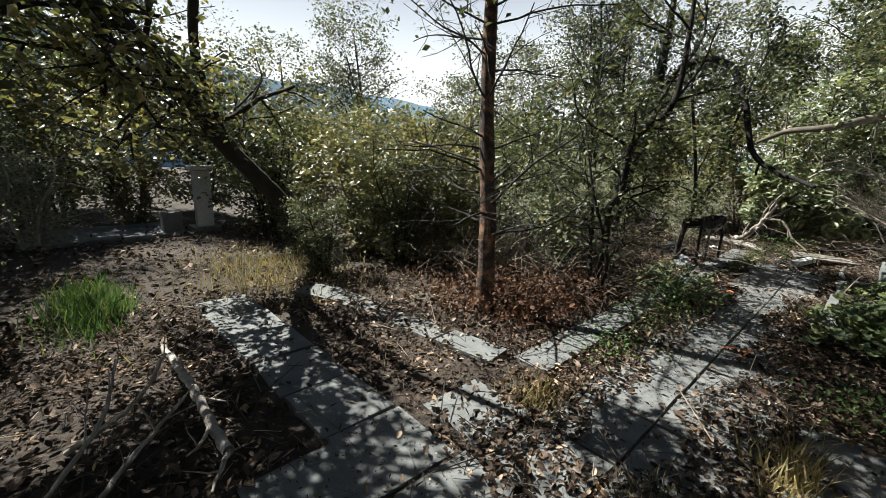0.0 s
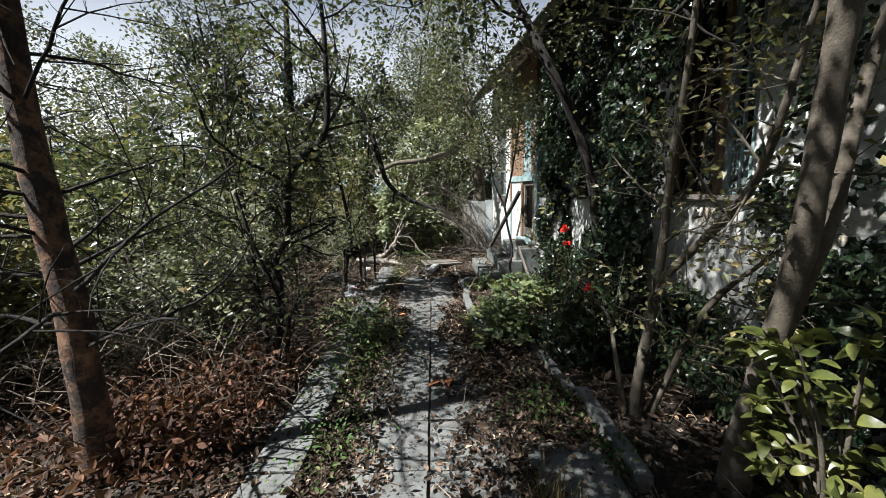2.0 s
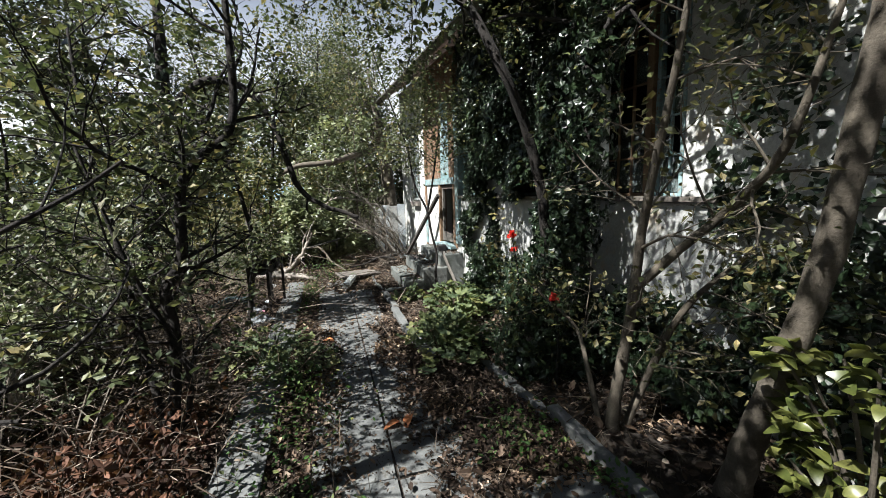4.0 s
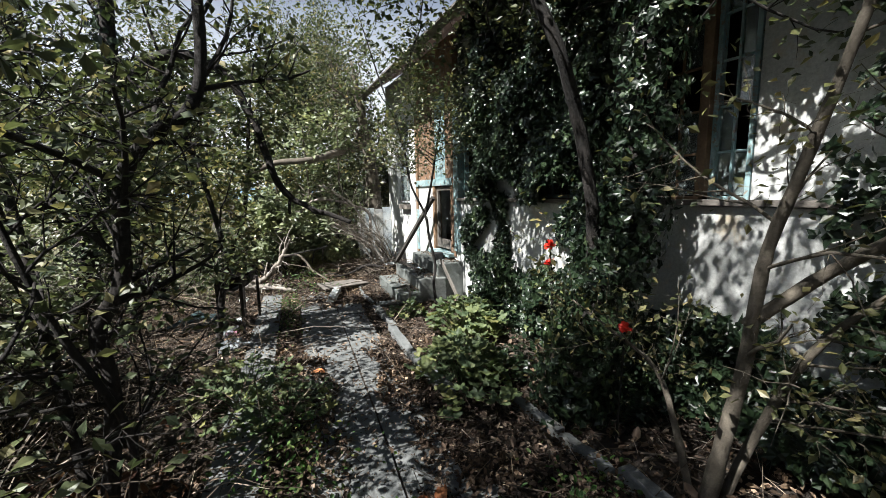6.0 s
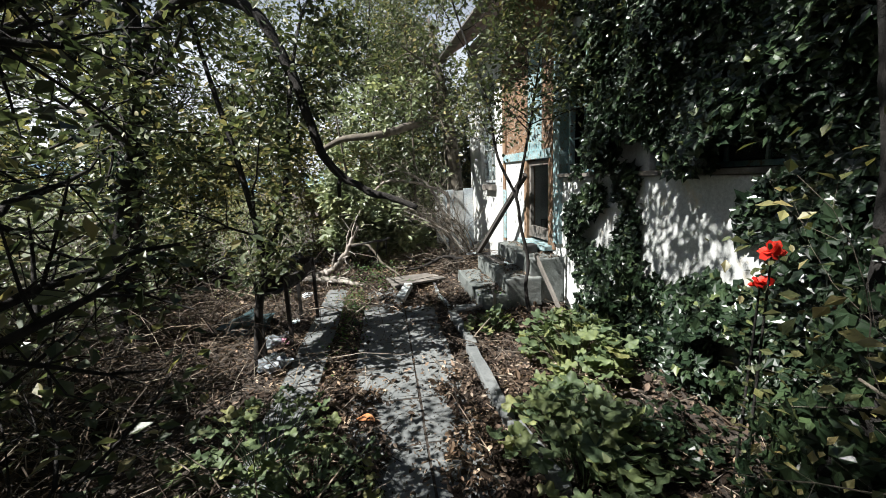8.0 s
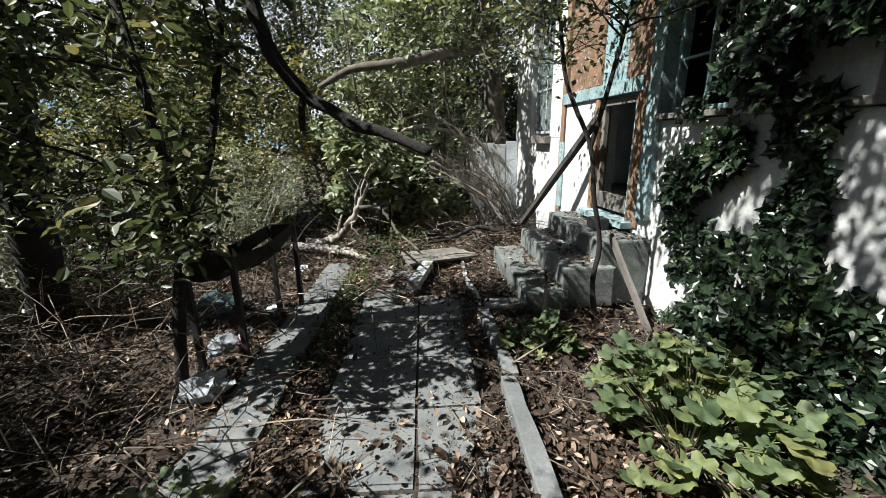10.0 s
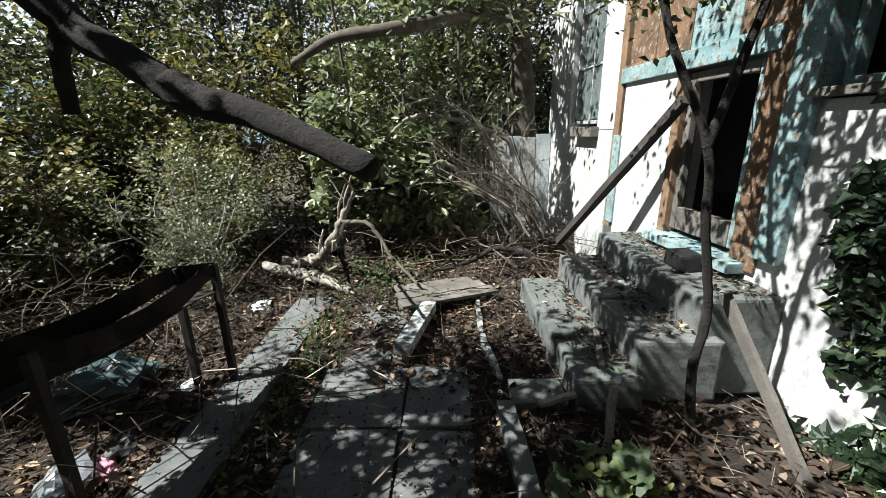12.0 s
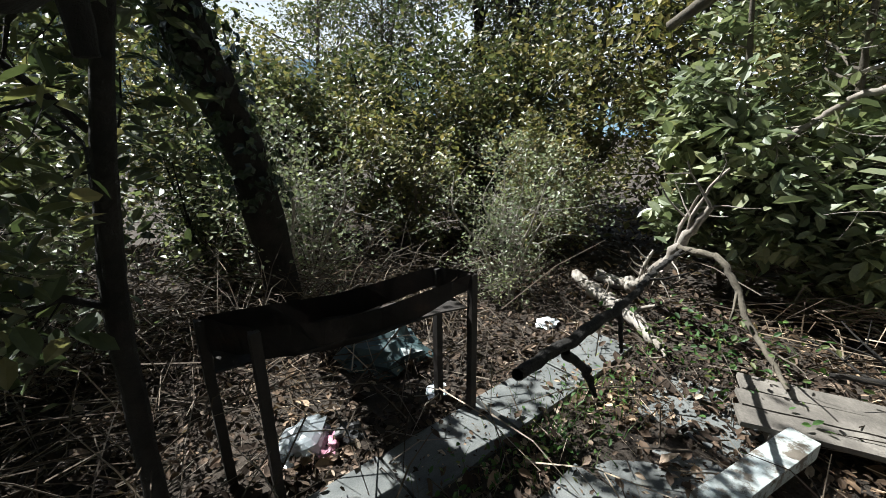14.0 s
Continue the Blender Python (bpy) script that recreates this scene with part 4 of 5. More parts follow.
v, f = scatter(LEAF_IVY, tl[pk] + away * (tr_[pk] + 0.01 + 0.12 * ri.random(900) ** 1.5)[:, None], frames(away + ri.normal(size=away.shape) * 0.4, ri), ri.uniform(0.035, 0.08, 900))
tagged(linked("ivy", mesh_arrays("ivy", v, f), M_IVY), "dark ivy wrapped round a leaning trunk in the thicket", "ivy", kind="stuff")
gc = np.stack([ri.uniform(1.25, 2.1, 4200), ri.uniform(3.3, 6.45, 4200), ri.uniform(0, 1, 4200) ** 2 * 0.35], -1)
gc = gc[(np.sin(gc[:, 0] * 6) * np.sin(gc[:, 1] * 3.1) + (gc[:, 0] - 1.55) * 1.6 + ri.normal(size=4200) * 0.25) > 0.1]
gc = gc[(gc[:, 1] < 4.7) | (gc[:, 0] > 1.78)]
gc[:, 2] *= 0.4 + np.clip(gc[:, 0] - 1.2, 0, 1)
v, f = scatter(LEAF_IVY, gc, frames(rising(ri, len(gc)), ri), ri.uniform(0.03, 0.08, len(gc)))
tagged(linked("ground_ivy", mesh_arrays("ground_ivy", v, f), M_IVY), "low ivy spreading over the shaded bed", "ivy", kind="stuff")

# ---- low plants with lobed leaves ----
lobes = [(0, 0, 0)]
for k in range(25):
    a = -2.6 + 5.2 * k / 24
    rr = 0.5 * (0.68 + 0.32 * abs(math.cos(a * 2.42)) ** 0.7) * (1.0 + 0.09 * (k % 2))
    lobes.append((math.sin(a) * rr, 0.42 + math.cos(a) * rr, 0.09 * math.cos(a * 4.84) - 0.16 * rr * rr))
lobes[0] = (0, 0.40, 0.0)
MALLOW_LEAF = mesh_arrays("leaf", lobes, [(0, k + 1, k) for k in range(1, 25)], True)
MALLOW_LEAF.materials.append(M_MALLOW)


def lobed_plant(name, cx, cy, rx, ry, h, n, size, seed, label):
    rand = np.random.default_rng(seed)
    top = empty(name, Matrix.Translation((cx, cy, 0)))
    stalks = []
    for _ in range(n):
        a, q = rand.uniform(0, 6.283), math.sqrt(rand.random())
        x, y = math.cos(a) * q * rx, math.sin(a) * q * ry
        z = h * (1 - 0.75 * q * q) * rand.uniform(0.55, 1.08) + 0.03
        stalks.append((np.array([(x * 0.3, y * 0.3, 0), (x * 0.7, y * 0.7, z * 0.7), (x, y, z)]), np.array([0.004, 0.003, 0.002])))
        lf = new("leaf", MALLOW_LEAF)
        lf.parent = top
        s = size * rand.uniform(0.55, 1.25)
        lf.matrix_local = pose(x, y, z, rand.normal() * 20 - 6, rand.normal() * 20, rand.uniform(0, 360)) @ Matrix.Scale(s, 4)
    linked("stalk", mesh_arrays("stalk", *tubes(stalks, 3)), M_MALLOW, top)
    return tagged(top, label, "plant", "lobed-leaved plants")


lobed_plant("geranium_plant", 0.80, 4.35, 0.42, 0.6, 0.40, 190, 0.125, 61, "bushy plant with soft lobed green leaves over the kerb")
lobed_plant("geranium_plant", 1.3, 5.5, 0.45, 0.55, 0.44, 190, 0.13, 62, "sunlit bushy plant with pale green lobed leaves")
lobed_plant("geranium_plant", -0.62, 4.45, 0.38, 0.42, 0.20, 90, 0.085, 63, "low dark green lobed-leaved plant beside the slabs")
lobed_plant("geranium_plant", -0.95, 4.75, 0.45, 0.6, 0.34, 110, 0.085, 64, "shaded green plant at the path's edge")
lobed_plant("geranium_plant", 0.85, 6.35, 0.25, 0.3, 0.22, 45, 0.11, 65, "low lobed-leaved plant by the broken kerb")

OVAL_PTS, OVAL_FACES = [], []
for i in range(7):
    t = i / 6
    w = 0.26 * math.sin(math.pi * min(1, t * 0.93 + 0.04)) ** 0.8
    for sx in (-1, 0, 1):
        OVAL_PTS.append((sx * w, t, 0.1 * abs(sx) * (1 - t) + 0.12 * math.sin(t * 3) - 0.28 * t * t))
for i in range(6):
    for j in range(2):
        a = i * 3 + j
        OVAL_FACES.append((a, a + 1, a + 4, a + 3))
BROAD = mesh_arrays("leaf", OVAL_PTS, OVAL_FACES, True)
BROAD.materials.append(M_BROADLEAF)


def broad_shrub(name, base, heads, per, size, seed, label):
    rand = np.random.default_rng(seed)
    top = empty(name, Matrix.Translation(base))
    for h in heads:
        h = np.array(h) - np.array(base)
        line, r = smooth_line([(0, 0, 0), h * np.array([0.4, 0.4, 0.6]), h], [0.014, 0.01, 0.005])
        linked("stem", mesh_arrays("stem", *tubes([(line, r)], 5), True), M_BARK_GREY, top)
        for k in range(per):
            lf = new("leaf", BROAD)
            lf.parent = top
            p = h + rand.normal(size=3) * 0.035 - np.array([0, 0, 0.10 * rand.random()])
            lf.matrix_local = pose(*p, rand.uniform(-25, 60), rand.normal() * 32, k * 360 / per * 2.4 + rand.normal() * 25) @ Matrix.Scale(size * rand.uniform(0.6, 1.2), 4)
    return tagged(top, label, "shrub")


broad_shrub("broadleaf_shrub", (1.62, 1.42, 0), [(1.35 + 0.3 * random.random(), 1.2 + 0.5 * random.random(), 0.35 + 0.65 * random.random()) for _ in range(13)] + [(1.28, 1.3, 1.1), (1.4, 1.45, 1.05), (1.52, 1.3, 1.15)],
            17, 0.09, 66, "leafy shrub with waxy yellow-green oval leaves")

# ---- paving, kerbs and edging ----
SLABS = []
for k in range(5):
    bm = box_bm(-0.5, 0.5, -0.5, 0.5, -0.5, 0.5, 0)
    bmesh.ops.subdivide_edges(bm, edges=bm.edges[:], cuts=2, use_grid_fill=True)
    for v in bm.verts:
        n = noise.noise_vector(v.co * 3 + Vector((k * 9, 0, 0)))
        v.co += Vector((n.x * 0.012, n.y * 0.012, n.z * 0.05))
        if abs(v.co.z) > 0.4 and max(abs(v.co.x), abs(v.co.y)) > 0.45:
            v.co.z *= 0.9
    me = bpy.data.meshes.new("paving_slab")
    bm.to_mesh(me)
    bm.free()
    me.materials.append(M_CONCRETE)
    SLABS.append(me)
pavement = linked("pavement", mesh_arrays("pavement", [(-1.1, -1.5, 0.0), (1.1, -1.5, 0.0), (1.1, 1.6, 0.0), (0.55, 4.4, 0.0), (0.55, 8.5, 0.0), (-1.1, 8.5, 0.0)], [(0, 1, 2, 3, 4, 5)]), M_SOIL)
tagged(pavement, "old garden path of cracked concrete slabs under leaf litter", "path", kind="structure")
rs = np.random.default_rng(91)


def slab(x0, x1, y0, y1, z=0.022, turn=0.0):
    ob = new("paving_slab", SLABS[rs.integers(0, 5)])
    ob.parent = pavement
    w, d = x1 - x0 - 0.018, y1 - y0 - 0.018
    if rs.random() < 0.5:
        ob.matrix_world = pose((x0 + x1) / 2, (y0 + y1) / 2, z - 0.035 + rs.normal() * 0.004, rs.normal() * 0.7, rs.normal() * 0.7, turn + rs.normal() * 0.6) @ Matrix.Diagonal((w, d, 0.07, 1))
    else:
        ob.matrix_world = pose((x0 + x1) / 2, (y0 + y1) / 2, z - 0.035 + rs.normal() * 0.004, rs.normal() * 0.7, rs.normal() * 0.7, turn + 180 + rs.normal() * 0.6) @ Matrix.Diagonal((w, d, 0.07, 1))


for k in range(14):
    y = 1.13 + 0.52 * k
    gap = 4.2 < y < 5.6
    if y < 8:
        slab(-0.5, 0.0, y, y + 0.52, 0.022 if not gap and y < 7 else 0.012)
    if y < 6.9:
        slab(0.0, 0.36 if y > 3 else 0.5, y, y + 0.52, 0.02 if not gap else 0.01)
for k in range(12):
    y = 1.62 + 0.57 * k
    slab(-1.07, -0.76, y, y + 0.57, 0.03)
slab(0.6, 1.1, 1.85, 2.4)
slab(0.6, 1.1, 1.3, 1.84)
slab(0.02, 0.5, 0.6, 1.12)
slab(-0.5, 0.0, 0.62, 1.12)
for k in range(6):
    x = -0.62 - 0.54 * k
    if k == 0:
        slab(x - 0.5, x, -0.42, 0.08)
    slab(x - 0.54, x, 0.06 - 0.025 * k, 0.56 - 0.02 * k, 0.02)
slab(-0.6, -0.08, 0.1, 0.6)
slab(-0.6, -0.08, -0.42, 0.09)
slab(-0.07, 0.45, 0.07, 0.58)
slab(-0.07, 0.45, -0.45, 0.06)
slab(-1.05, -0.55, 0.66, 1.16, 0.03)
for k in range(4):
    x = -1.15 - 0.58 * k
    slab(x - 0.57, x, 1.36 - 0.09 * k, 1.66 - 0.09 * k, 0.03, 8)
slab(-3.7, -3.2, 0.95, 1.3, 0.04, 20)


def kerb(name, a, b, width, height, mat, label):
    a, b = Vector(a), Vector(b)
    bm = plank_bm(a + Vector((0, 0, height / 2)), b + Vector((0, 0, height / 2)), width, height, 0.02, 0.012, cuts=7)
    return tagged(part(name, bm, mat, None), label, "kerb", "kerb stones")


KERB_LABEL = "chipped pale concrete kerb stone along the bed"
kerb("kerb_stone", (1.19, 1.98, -0.08), (1.2, 2.98, -0.08), 0.09, 0.18, M_CONCRETE, KERB_LABEL)
kerb("kerb_stone", (1.15, 3.02, -0.1), (1.1, 3.42, -0.1), 0.08, 0.16, M_CONCRETE, KERB_LABEL)
kerb("kerb_stone", (1.13, 3.46, -0.1), (1.05, 3.95, -0.1), 0.08, 0.16, M_CONCRETE, KERB_LABEL)
kerb("kerb_stone", (0.62, 4.2, -0.08), (0.55, 4.78, -0.08), 0.09, 0.17, M_CONCRETE, KERB_LABEL)
kerb("kerb_stone", (0.53, 4.82, -0.08), (0.53, 5.98, -0.08), 0.09, 0.17, M_CONCRETE, KERB_LABEL)
kerb("kerb_stone", (0.57, 6.02, -0.08), (0.53, 7.0, -0.08), 0.09, 0.15, M_CONCRETE, KERB_LABEL)
kerb("edging_board", (0.54, 7.22, -0.03), (0.48, 7.75, -0.03), 0.04, 0.09, M_PALE_PAINT, "narrow flaking pale edging strip in the litter")
kerb("edging_board", (0.48, 7.78, -0.03), (0.5, 8.4, -0.03), 0.04, 0.08, M_PALE_PAINT, "narrow flaking pale edging strip in the litter")
tagged(part("loose_slab", box_bm(0.58, 0.86, 6.98, 7.2, 0.0, 0.05, 0.006, 0.01), M_CONCRETE), "loose broken concrete slab by the kerb", "slab")

# ---- leaf litter, twigs, grass ----
rl = np.random.default_rng(101)


def on_slabs(x, y):
    near = y < 5.45
    a = (x > np.where(near, -0.27, -0.5) + 0.05 * np.sin(y * 7)) & (x < np.where(near, 0.13, 0.3) + 0.07 * np.sin(y * 5.3)) & (y > 1.0) & (y < 7.1 + 0.5 * (x < -0.2))
    a |= (x > 0.62) & (x < 1.08) & (y > 1.32) & (y < 2.3)
    b = (x > -1.07) & (x < -0.76) & (y > 1.6) & (y < 8.4)
    c = (y > np.where(x > -1.1, -0.42, -0.03)) & (y < 0.55 + 0.1 * np.sin(x * 4)) & (x > -3.9) & (x < 0.3)
    return a | b | c


def litter(name, n, x0, x1, y0, y1, size, mat, template, label, category, keep_on=0.10, high=0.03, shape=1.0):
    x, y = rl.uniform(x0, x1, n), rl.uniform(y0, y1, n)
    dense = np.sin(x * 3.1 + 2 * np.sin(y * 1.3)) * np.sin(y * 2.7 + x) * 0.3 + 0.85
    keep = (rl.random(n) < np.where(on_slabs(x, y), keep_on, dense)) & (x < 2.5 - 0.08 * y)
    keep &= ~((x > 0.9) & (y > 7.02) & (y < 8.54))
    x, y = x[keep], y[keep]
    z = land(x, y) + 0.006 + rl.random(len(x)) * high + np.where(on_slabs(x, y), 0.022, 0)
    nrm = rl.normal(size=(len(x), 3)) * 0.45 + np.array([0, 0, 1.0])
    s = rl.uniform(0.5, 1.4, len(x))[:, None] * np.asarray(size)[None]
    v, f = scatter(template, np.stack([x, y, z], -1), frames(nrm, rl), s)
    return tagged(linked(name, mesh_arrays(name, v, f), mat), label, category, kind="stuff")


litter("leaf_litter", 56000, -4.2, 2.4, -1.6, 9.8, (0.04, 0.045, 0.04), M_DRY, LEAF_CURLED, "curled brown dry leaves covering the ground", "leaf litter", 0.1)
litter("leaf_litter", 22000, -9, 2.4, -5, 14, (0.07, 0.075, 0.07), M_DRY, LEAF_CURLED, "brown dry leaves under the thicket", "leaf litter", 0.0)
litter("leaf_litter", 15000, -0.75, 1.15, 0.6, 5.6, (0.034, 0.04, 0.036), M_DRY, LEAF_CURLED, "dry leaves heaped over the path slabs", "leaf litter", 0.03, 0.055)
litter("twig_litter", 14000, -3.5, 2.4, -1.2, 9.8, (0.0035, 0.13, 0.004), M_TWIG, TWIG, "scattered thin dry twigs on the ground", "twigs", 0.08, 0.05)
litter("twig_litter", 1500, -4, 2.2, -1.6, 11, (0.006, 0.32, 0.007), M_TWIG, TWIG, "scattered longer dead twigs", "twigs", 0.03, 0.1)
litter("leaf_crumbs", 60000, -1.2, 1.3, -0.6, 8.6, (0.016, 0.02, 0.012), M_DRY, LEAF_SMALL, "crumbled leaf scraps on the slabs", "leaf litter", 0.2, 0.008)


def step_litter(name, n, size, mat, template, label, category):
    """Debris on the three treads, thickest against the risers."""
    k = rl.integers(0, 3, n)
    x0, top = np.array([0.91, 1.25, 1.58])[k], np.array([0.184, 0.372, 0.568])[k]
    x = x0 + 0.32 * np.sqrt(rl.random(n))
    y = rl.uniform(7.08, 8.45, n)
    v, f = scatter(template, np.stack([x, y, top + rl.random(n) * 0.012], -1), frames(rl.normal(size=(n, 3)) * 0.35 + np.array([0, 0, 1.0]), rl), rl.uniform(0.5, 1.4, n)[:, None] * np.asarray(size)[None])
    return tagged(linked(name, mesh_arrays(name, v, f), mat), label, category, kind="stuff")


step_litter("leaf_litter", 900, (0.03, 0.035, 0.03), M_DRY, LEAF_CURLED, "dry leaf scraps lying on the steps", "leaf litter")
step_litter("twig_litter", 260, (0.003, 0.1, 0.003), M_TWIG, TWIG, "thin twigs lying on the steps", "twigs")
# red-brown dead foliage round the pine
dx, dy = rl.normal(size=4200) * 0.55 - 1.75, rl.normal(size=4200) * 0.5 + 2.75
dz = np.abs(rl.normal(size=4200)) * 0.15
ok = (dx < -1.12) & (dy > 1.7)
v, f = scatter(LEAF_OVAL, np.stack([dx, dy, dz + land(dx, dy)], -1)[ok], frames(rl.normal(size=(ok.sum(), 3)), rl), rl.uniform(0.035, 0.08, ok.sum()))
tagged(linked("dead_foliage", mesh_arrays("dead_foliage", v, f), M_DRY_RED), "red-brown dead foliage heaped under the pine", "dead leaves", kind="stuff")


def tuft(name, cx, cy, rx, ry, n, h, mat, label):
    x, y = cx + rl.normal(size=n) * rx, cy + rl.normal(size=n) * ry
    v, f = scatter(BLADE, np.stack([x, y, land(x, y)], -1), frames(np.array([[0, 0, 1.0]]) + rl.normal(size=(n, 3)) * 0.25, rl), rl.uniform(0.4, 1.1, n) * h)
    return tagged(linked(name, mesh_arrays(name, v, f), mat), label, "grass", kind="stuff")


tuft("grass", -4.3, -0.85, 0.45, 0.16, 1500, 0.2, M_GRASS, "lush green grass clump beside the path")
tuft("grass", 0.62, 1.72, 0.08, 0.14, 260, 0.22, M_STRAW, "dry grass tuft between the slabs")
tuft("grass", -0.62, 1.3, 0.1, 0.12, 260, 0.14, M_STRAW, "dry grass tuft between the slabs")
tuft("grass", 0.3, 1.0, 0.14, 0.1, 240, 0.12, M_STRAW, "dry grass tuft between the slabs")
tuft("grass", -4.6, 1.0, 0.7, 0.5, 1600, 0.18, M_STRAW, "sunlit dry grass along the far path")
tuft("grass", -0.68, 7.6, 0.12, 0.35, 300, 0.1, M_GRASS, "small green weeds along the edging")


def weeds(cx, cy, rx, ry, n, h, size, seed, label):
    rand = np.random.default_rng(seed)
    p = np.stack([cx + rand.normal(size=n) * rx, cy + rand.normal(size=n) * ry, rand.random(n) * h + 0.03], -1)
    v, f = scatter(LEAF_OVAL, p, frames(rising(rand, n), rand), rand.uniform(0.6, 1.3, n) * size)
    tagged(linked("weeds", mesh_arrays("weeds", v, f), M_GRASS), label, "weeds", kind="stuff")


weeds(-0.6, 2.4, 0.13, 0.25, 240, 0.1, 0.035, 1, "green weeds growing between the slabs")
weeds(-0.62, 3.5, 0.2, 0.5, 700, 0.2, 0.035, 2, "green weeds beside the slabs")
weeds(0.85, 2.75, 0.16, 0.2, 260, 0.12, 0.04, 3, "low green weeds in the litter")
weeds(1.1, 2.15, 0.06, 0.12, 90, 0.12, 0.04, 4, "green sprig by the kerb")
weeds(-0.62, 7.2, 0.1, 0.6, 420, 0.1, 0.03, 5, "creeping green weeds along the edging slabs")
weeds(-0.35, 8.5, 0.25, 0.2, 350, 0.35, 0.04, 6, "green weeds round the fallen log")
weeds(1.15, 7.15, 0.12, 0.08, 160, 0.16, 0.035, 7, "weeds at the foot of the steps")

# ---- loose wood and litter by the steps ----
beam = part("painted_beam", plank_bm((-0.05, 7.42, 0.11), (0.1, 8.1, 0.1), 0.11, 0.07, jitter=0.004), M_PALE_PAINT)
tagged(beam, "short beam with flaking pale blue paint", "beam")
deck = empty("board_panel", pose(0.2, 8.36, 0.115, 4, 3, 27))
for k in range(3):
    part("board", plank_bm((-0.43 + 0.03 * k, -0.13 + 0.125 * k, 0.004 * k), (0.45 - 0.05 * k, -0.12 + 0.12 * k, 0.006 * (k % 2)), 0.118, 0.025, jitter=0.006, cuts=12), M_OLD_WOOD, deck)
part("batten", plank_bm((-0.3, -0.2, -0.035), (-0.28, 0.18, -0.035), 0.05, 0.04), M_OLD_WOOD, deck)
part("batten", plank_bm((0.3, -0.19, -0.035), (0.31, 0.17, -0.035), 0.05, 0.04), M_OLD_WOOD, deck)
tagged(deck, "weathered grey board panel lying across the path", "boards")
post = part("leaning_post", plank_bm((1.36, 9.05, 0.33), (1.78, 7.95, 1.58), 0.065, 0.06, jitter=0.004, side=(1, 0, 0)), M_DARK_WOOD)
tagged(post, "dark squared timber leaning against the wall", "post")
brd = part("leaning_board", plank_bm((1.7, 6.52, 0.0), (1.54, 6.96, 0.66), 0.06, 0.025, side=(1, 0, 0)), M_OLD_WOOD)
tagged(brd, "thin weathered board leaning beside the steps", "board")
tagged(part("loose_board", plank_bm((1.3, 8.42, 0.392), (1.4, 7.72, 0.392), 0.07, 0.022), M_OLD_WOOD), "loose board lying on the middle step", "board")
tagged(part("loose_board", plank_bm((1.18, 7.5, 0.2), (1.06, 7.1, 0.19), 0.035, 0.02), M_OLD_WOOD), "short lath lying on the bottom step", "board")
tagged(part("stick", plank_bm((0.7, 6.95, 0.07), (1.15, 7.1, 0.08), 0.03, 0.025, jitter=0.012), M_DEAD), "dry stick lying by the steps", "stick")
tagged(part("stake", plank_bm((0.98, 6.75, -0.05), (1.0, 6.8, 0.28), 0.035, 0.03, jitter=0.008, side=(1, 0, 0)), M_DEAD), "short broken wooden stake in the bed", "stake")
can = empty("black_box", Matrix.Translation((1.72, 7.6, 0.562)))
part("shell", box_bm(-0.07, 0.07, -0.1, 0.1, 0.0, 0.11, 0.02, 0.008), M_BLACK_PLASTIC, can)
part("rim", box_bm(-0.076, -0.066, -0.06, 0.06, 0.02, 0.09, 0.003), M_BLACK_PLASTIC, can)
tagged(can, "small black plastic box on the top step", "box")


def crumple(name, c, size, squash, mat, seed, label, category):
    bm = bmesh.new()
    bmesh.ops.create_icosphere(bm, subdivisions=3, radius=1)
    for v in bm.verts:
        n = noise.noise(v.co * 2.3 + Vector((seed, 0, 0))) * 0.5 + noise.noise(v.co * 6 + Vector((seed, 5, 0))) * 0.28
        v.co = Vector((v.co.x * size, v.co.y * size * 0.8, max(-0.2, v.co.z) * size * squash)) * (1 + n)
    ob = part(name, bm, mat)
    ob.matrix_world = pose(c[0], c[1], c[2] + float(land(c[0], c[1])), 0, 0, seed * 50)
    return tagged(ob, label, category)


crumple("plastic_sheet", (-1.8, 7.25, 0.02), 0.27, 0.55, M_BAG_BLUE, 1, "dull blue-green plastic sheet bundled on the ground", "plastic sheet")
crumple("plastic_bag", (-1.36, 6.55, 0.02), 0.12, 0.7, M_PLASTIC, 2, "clear crumpled plastic bag among leaves", "plastic bag")
crumple("plastic_bag", (-1.3, 6.62, 0.01), 0.08, 0.4, M_PINK, 3, "pink printed plastic wrapper", "wrapper")
crumple("plastic_bag", (-1.26, 6.72, 0.02), 0.07, 0.8, M_BLACK_PLASTIC, 8, "torn black plastic bag", "plastic bag")
crumple("plastic_canister", (-1.2, 6.0, 0.05), 0.13, 0.75, M_PLASTIC, 4, "cloudy plastic canister lying by the path", "canister")
crumple("paper_scrap", (-1.35, 8.35, 0.01), 0.08, 0.4, M_WHITE_SCRAP, 5, "white crumpled paper scrap", "paper")
crumple("paper_scrap", (-1.28, 7.25, 0.01), 0.07, 0.25, M_WHITE_SCRAP, 6, "torn white paper in the leaves", "paper")
crumple("plastic_scrap", (-2.6, 4.7, 0.01), 0.07, 0.4, M_WHITE_SCRAP, 7, "white plastic scrap in the undergrowth", "scrap")
crumple("stone", (-2.6, 1.95, 0.0), 0.16, 0.5, M_BARK_GREY, 9, "pale rough stone among dry leaves", "stone")
crumple("stone", (-2.25, 2.1, 0.0), 0.10, 0.5, M_BARK_GREY, 10, "pale rough stone among dry leaves", "stone")
crumple("stone", (1.44, 7.78, 0.385), 0.04, 0.8, M_WHITE_SCRAP, 11, "white pebble on the middle step", "stone")
lf = new("fallen_leaf", BROAD.copy())
lf.data.materials.clear()
lf.data.materials.append(M_ORANGE_LEAF)
lf.matrix_world = pose(0.12, 3.2, 0.04, 8, 5, 100) @ Matrix.Scale(0.14, 4)
tagged(lf, "large orange fallen leaf on the litter", "leaf")
